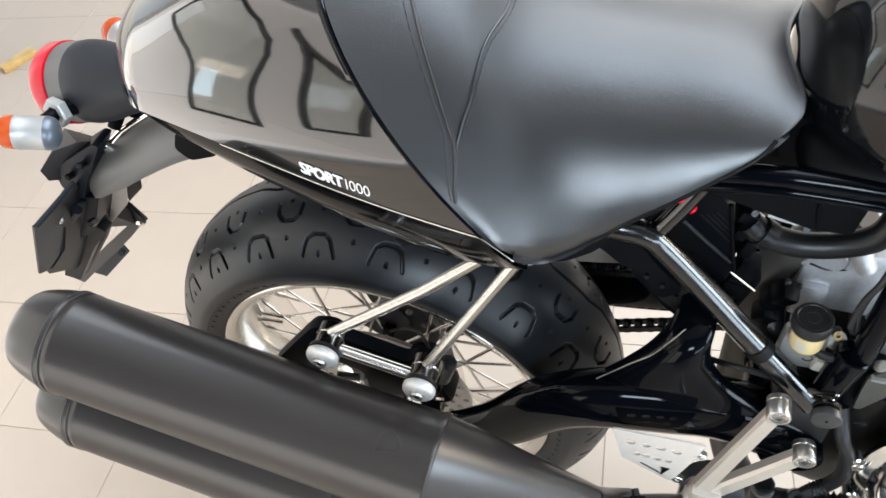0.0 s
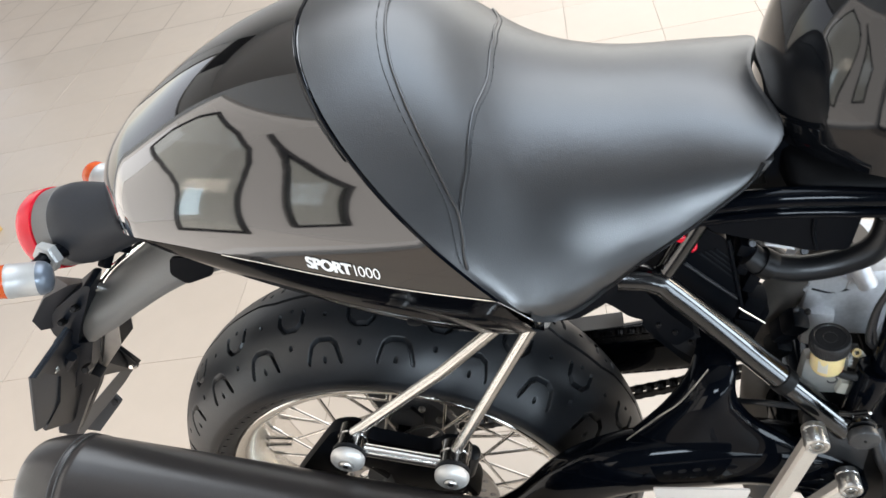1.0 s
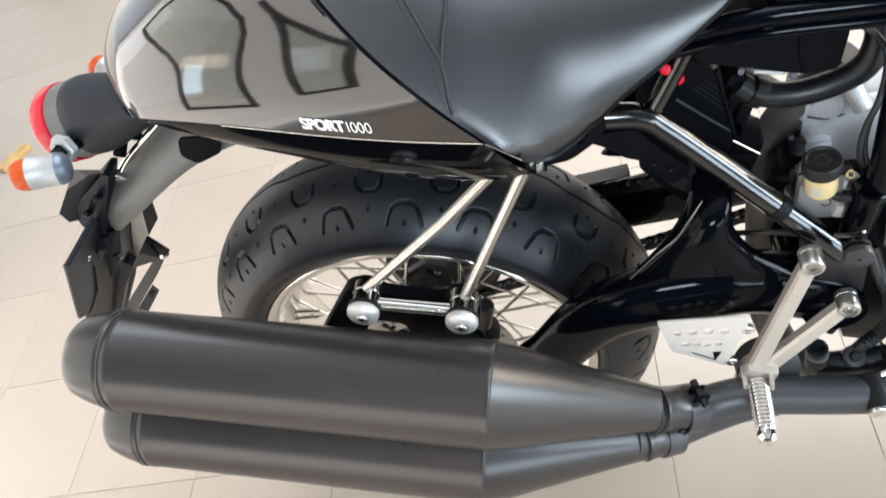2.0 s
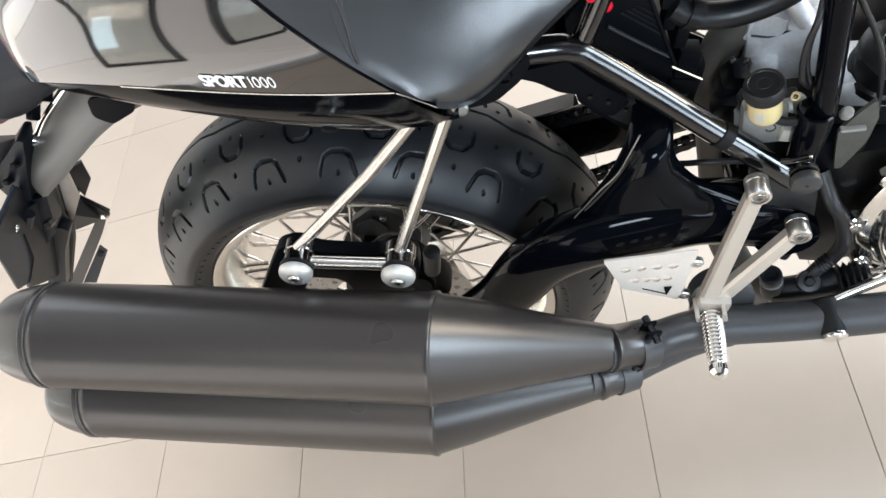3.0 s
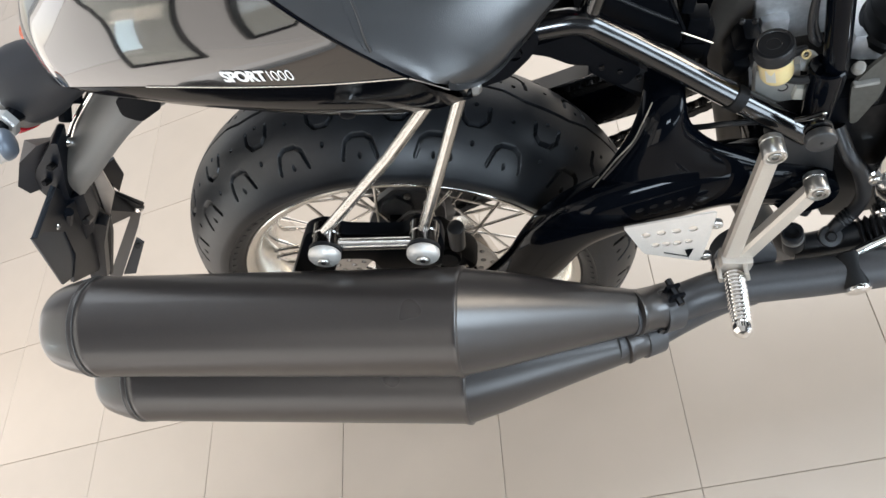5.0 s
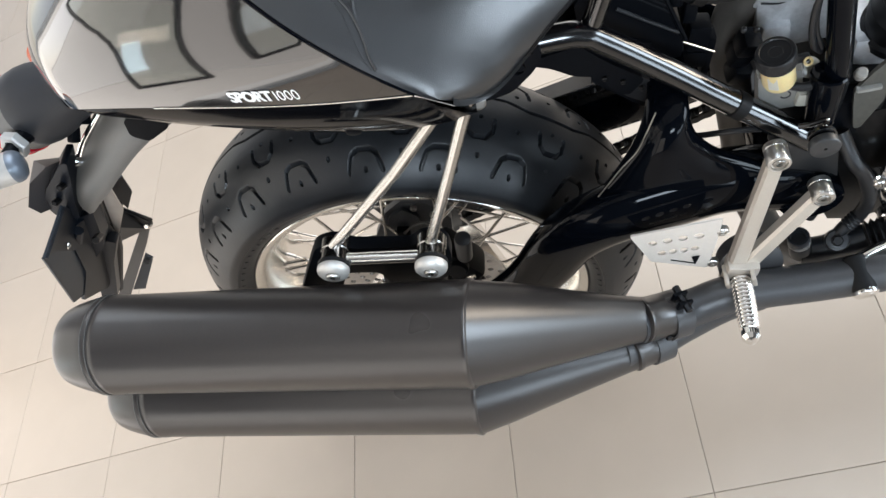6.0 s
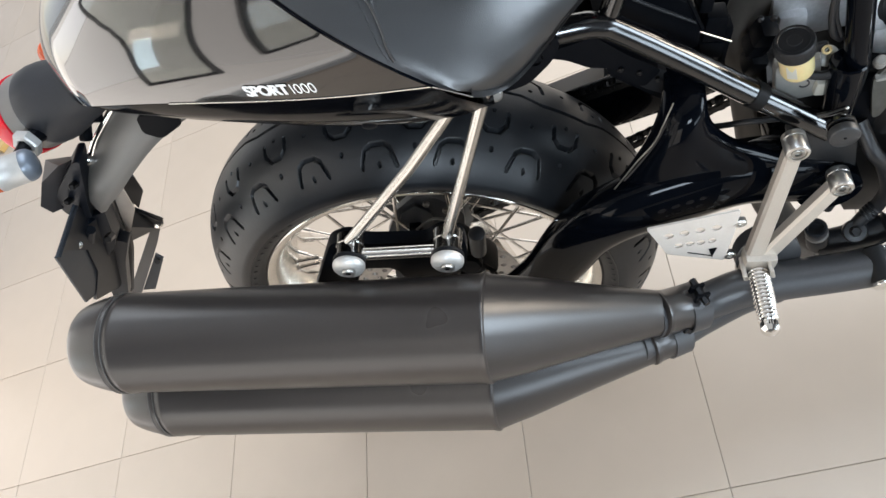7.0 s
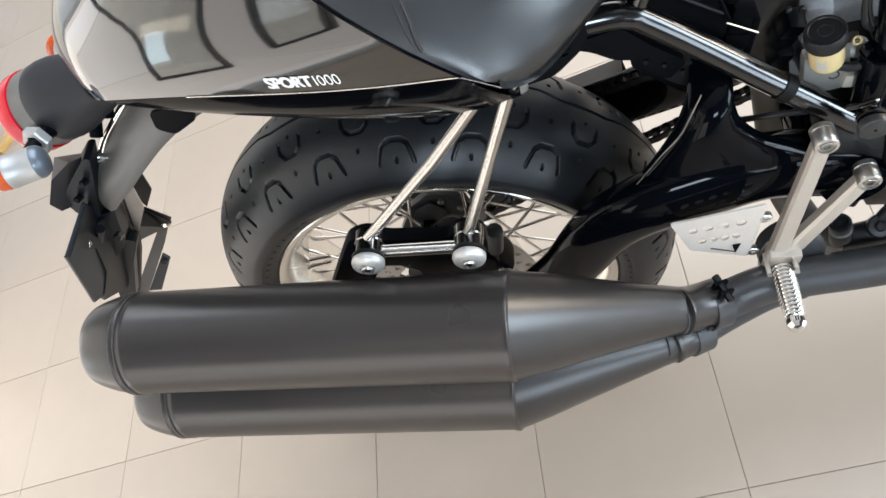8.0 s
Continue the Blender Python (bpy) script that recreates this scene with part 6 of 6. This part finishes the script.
for pts, r in CABLE_RUNS:
    tube("cable", pts, r, RUBBER, bike, "black sheathed cable", 10, 8)

# shock absorber, far side of the swingarm
shock = turned("shock_absorber", [(0.018, 0.0), (0.018, 0.05), (0.024, 0.052), (0.024, 0.075), (0.012, 0.08), (0.012, 0.16)], (0.40, 0.05, 0.50), (0.2, 0.0, 1), PLASTIC, bike, "black shock absorber", 24)

# fuel tank
TANK = [(0.4365, 0.826, 0.014, 0.817, 0.0), (0.4382, 0.840, 0.030, 0.816, 0.0), (0.4425, 0.860, 0.048, 0.815, 0.0), (0.4500, 0.884, 0.064, 0.814, 0.0), (0.4610, 0.908, 0.079, 0.813, 0.0), (0.4775, 0.933, 0.095, 0.811, 0.0), (0.503, 0.957, 0.112, 0.809, 0.0), (0.545, 0.978, 0.130, 0.806, 0.0), (0.60, 0.991, 0.146, 0.802, 0.0), (0.66, 0.995, 0.157, 0.800, 0.0), (0.74, 0.985, 0.160, 0.800, 0.0), (0.86, 0.955, 0.145, 0.815, 0.0), (0.96, 0.90, 0.10, 0.84, 0.0), (1.0, 0.87, 0.04, 0.845, 0.0)]
tank_rows = spline(TANK, 6)
bm = bmesh.new()
add_rings(bm, [cowl_ring(r, 2.4) + [(r[0] + r[4] * (r[1] - r[3]), r[2] * 0.75, r[3] - 0.014), (r[0] + r[4] * (r[1] - r[3]), -r[2] * 0.75, r[3] - 0.014)] for r in tank_rows])
tank = part("fuel_tank", bm, TANK_PAINT, bike, "gloss black fuel tank", angle=60.0)
# added black block that keeps the gap between seat and tank dark
GAP_BLOCK = [(0.446, 0.803, 0.050, 0.785, 0.0), (0.449, 0.809, 0.085, 0.785, 0.0), (0.460, 0.812, 0.098, 0.785, 0.0), (0.490, 0.812, 0.104, 0.785, 0.0), (0.545, 0.809, 0.110, 0.785, 0.0), (0.60, 0.804, 0.118, 0.782, 0.0), (0.70, 0.800, 0.124, 0.782, 0.0)]
bm = bmesh.new()
add_rings(bm, [cowl_ring(r, 2.6) for r in spline(GAP_BLOCK, 5)])
part("tank_gap_block", bm, GAP_BLACK, tank, "matte black block filling the dark gap below the tank", angle=60.0)

# front wheel and fork, beyond the view, so that the machine stands complete
front_axle = Vector((1.42, 0, 0.305))
bm = bmesh.new()
add_turned(bm, [(0.225, -0.05), (0.25, -0.06), (0.285, -0.05), (0.302, -0.025), (0.305, 0.0), (0.302, 0.025), (0.285, 0.05), (0.25, 0.06), (0.225, 0.05)], front_axle, (0, 1, 0), 96, closed=True)
front_wheel = part("front_wheel", bm, RUBBER, bike, "black front tyre on a spoked wheel")
turned("rim", [(0.226, -0.05), (0.228, -0.045), (0.21, 0.0), (0.228, 0.045), (0.226, 0.05), (0.205, 0.0)], front_axle, (0, 1, 0), RIM, front_wheel, sides=72, closed=True)
for y in (-0.1, 0.1):
    tube("fork_leg", [front_axle + Vector((0, y, 0)), (1.12, y, 0.98)], 0.025, GLOSS, bike, "black fork leg", 20)
tube("handlebar", [(1.08, -0.33, 0.93), (1.12, -0.1, 0.97), (1.12, 0.1, 0.97), (1.08, 0.33, 0.93)], 0.012, GLOSS, bike, "black handlebar", 16)
plate("paddock_prop", [(0.0, 0.0), (0.02, 0.0), (0.02, 0.24), (0.0, 0.24)], 0.02, side_plane(0.14), STEEL, bike)

# small wooden strip on the floor
strip = tagged(box("wooden_strip", (0.115, 0.042, 0.018), pose(-1.665, 1.025, 0.0092, 0, 0, 66), GOLD, None, bevel=0.003), "small varnished pale wooden strip lying on the tiles", "wooden strip")

# ---- floor: polished tiles, nearest ones each an object ----
PITCH, TURN_DEG = 0.2907, 4.74
GRID = Matrix.Translation((0.311, -0.308, 0)) @ pose(0, 0, 0, 0, 0, TURN_DEG)
bm = bmesh.new()
add_box(bm, (LX + 0.4, LY + 0.4, 0.1), Matrix.Translation(((ROOM_X0 + ROOM_X1) / 2, (ROOM_Y0 + ROOM_Y1) / 2, -0.0525)), 0)
floor = tagged(part("floor", bm, GROUT, None, smooth=False), "polished beige porcelain tile floor with thin dark joints", "floor", kind="structure")
bm = bmesh.new()
add_box(bm, (PITCH - 0.0010, PITCH - 0.0010, 0.008), Matrix.Translation((0, 0, -0.004)), 0.0007, 1)
tile_mesh = bpy.data.meshes.new("tile")
bm.to_mesh(tile_mesh)
bm.free()
tile_mesh.materials.append(TILE)
rng = random.Random(11)
far_verts, far_faces = [], []
for i in range(-22, 18):
    for j in range(-18, 20):
        c = GRID @ Vector(((i + 0.5) * PITCH, (j + 0.5) * PITCH, 0))
        if not (ROOM_X0 + 0.15 < c.x < ROOM_X1 - 0.15 and ROOM_Y0 + 0.15 < c.y < ROOM_Y1 - 0.15):
            continue
        if -2.6 < c.x < 1.2 and -0.9 < c.y < 2.4:
            t_ob = new("tile", tile_mesh)
            t_ob.parent = floor
            t_ob.matrix_basis = Matrix.Translation((0, 0, rng.uniform(-0.0003, 0.0003))) @ GRID @ Matrix.Translation(((i + 0.5) * PITCH, (j + 0.5) * PITCH, 0))
        else:
            h, n0 = PITCH / 2 - 0.0012, len(far_verts)
            for sx, sy in ((-h, -h), (h, -h), (h, h), (-h, h)):
                far_verts.append(GRID @ Vector(((i + 0.5) * PITCH + sx, (j + 0.5) * PITCH + sy, 0)))
            far_faces.append((n0, n0 + 1, n0 + 2, n0 + 3))
far = mesh_object("far_tiles", far_verts, far_faces, TILE, floor, "beige tiles farther off", smooth=False)
tagged(far, kind="stuff")
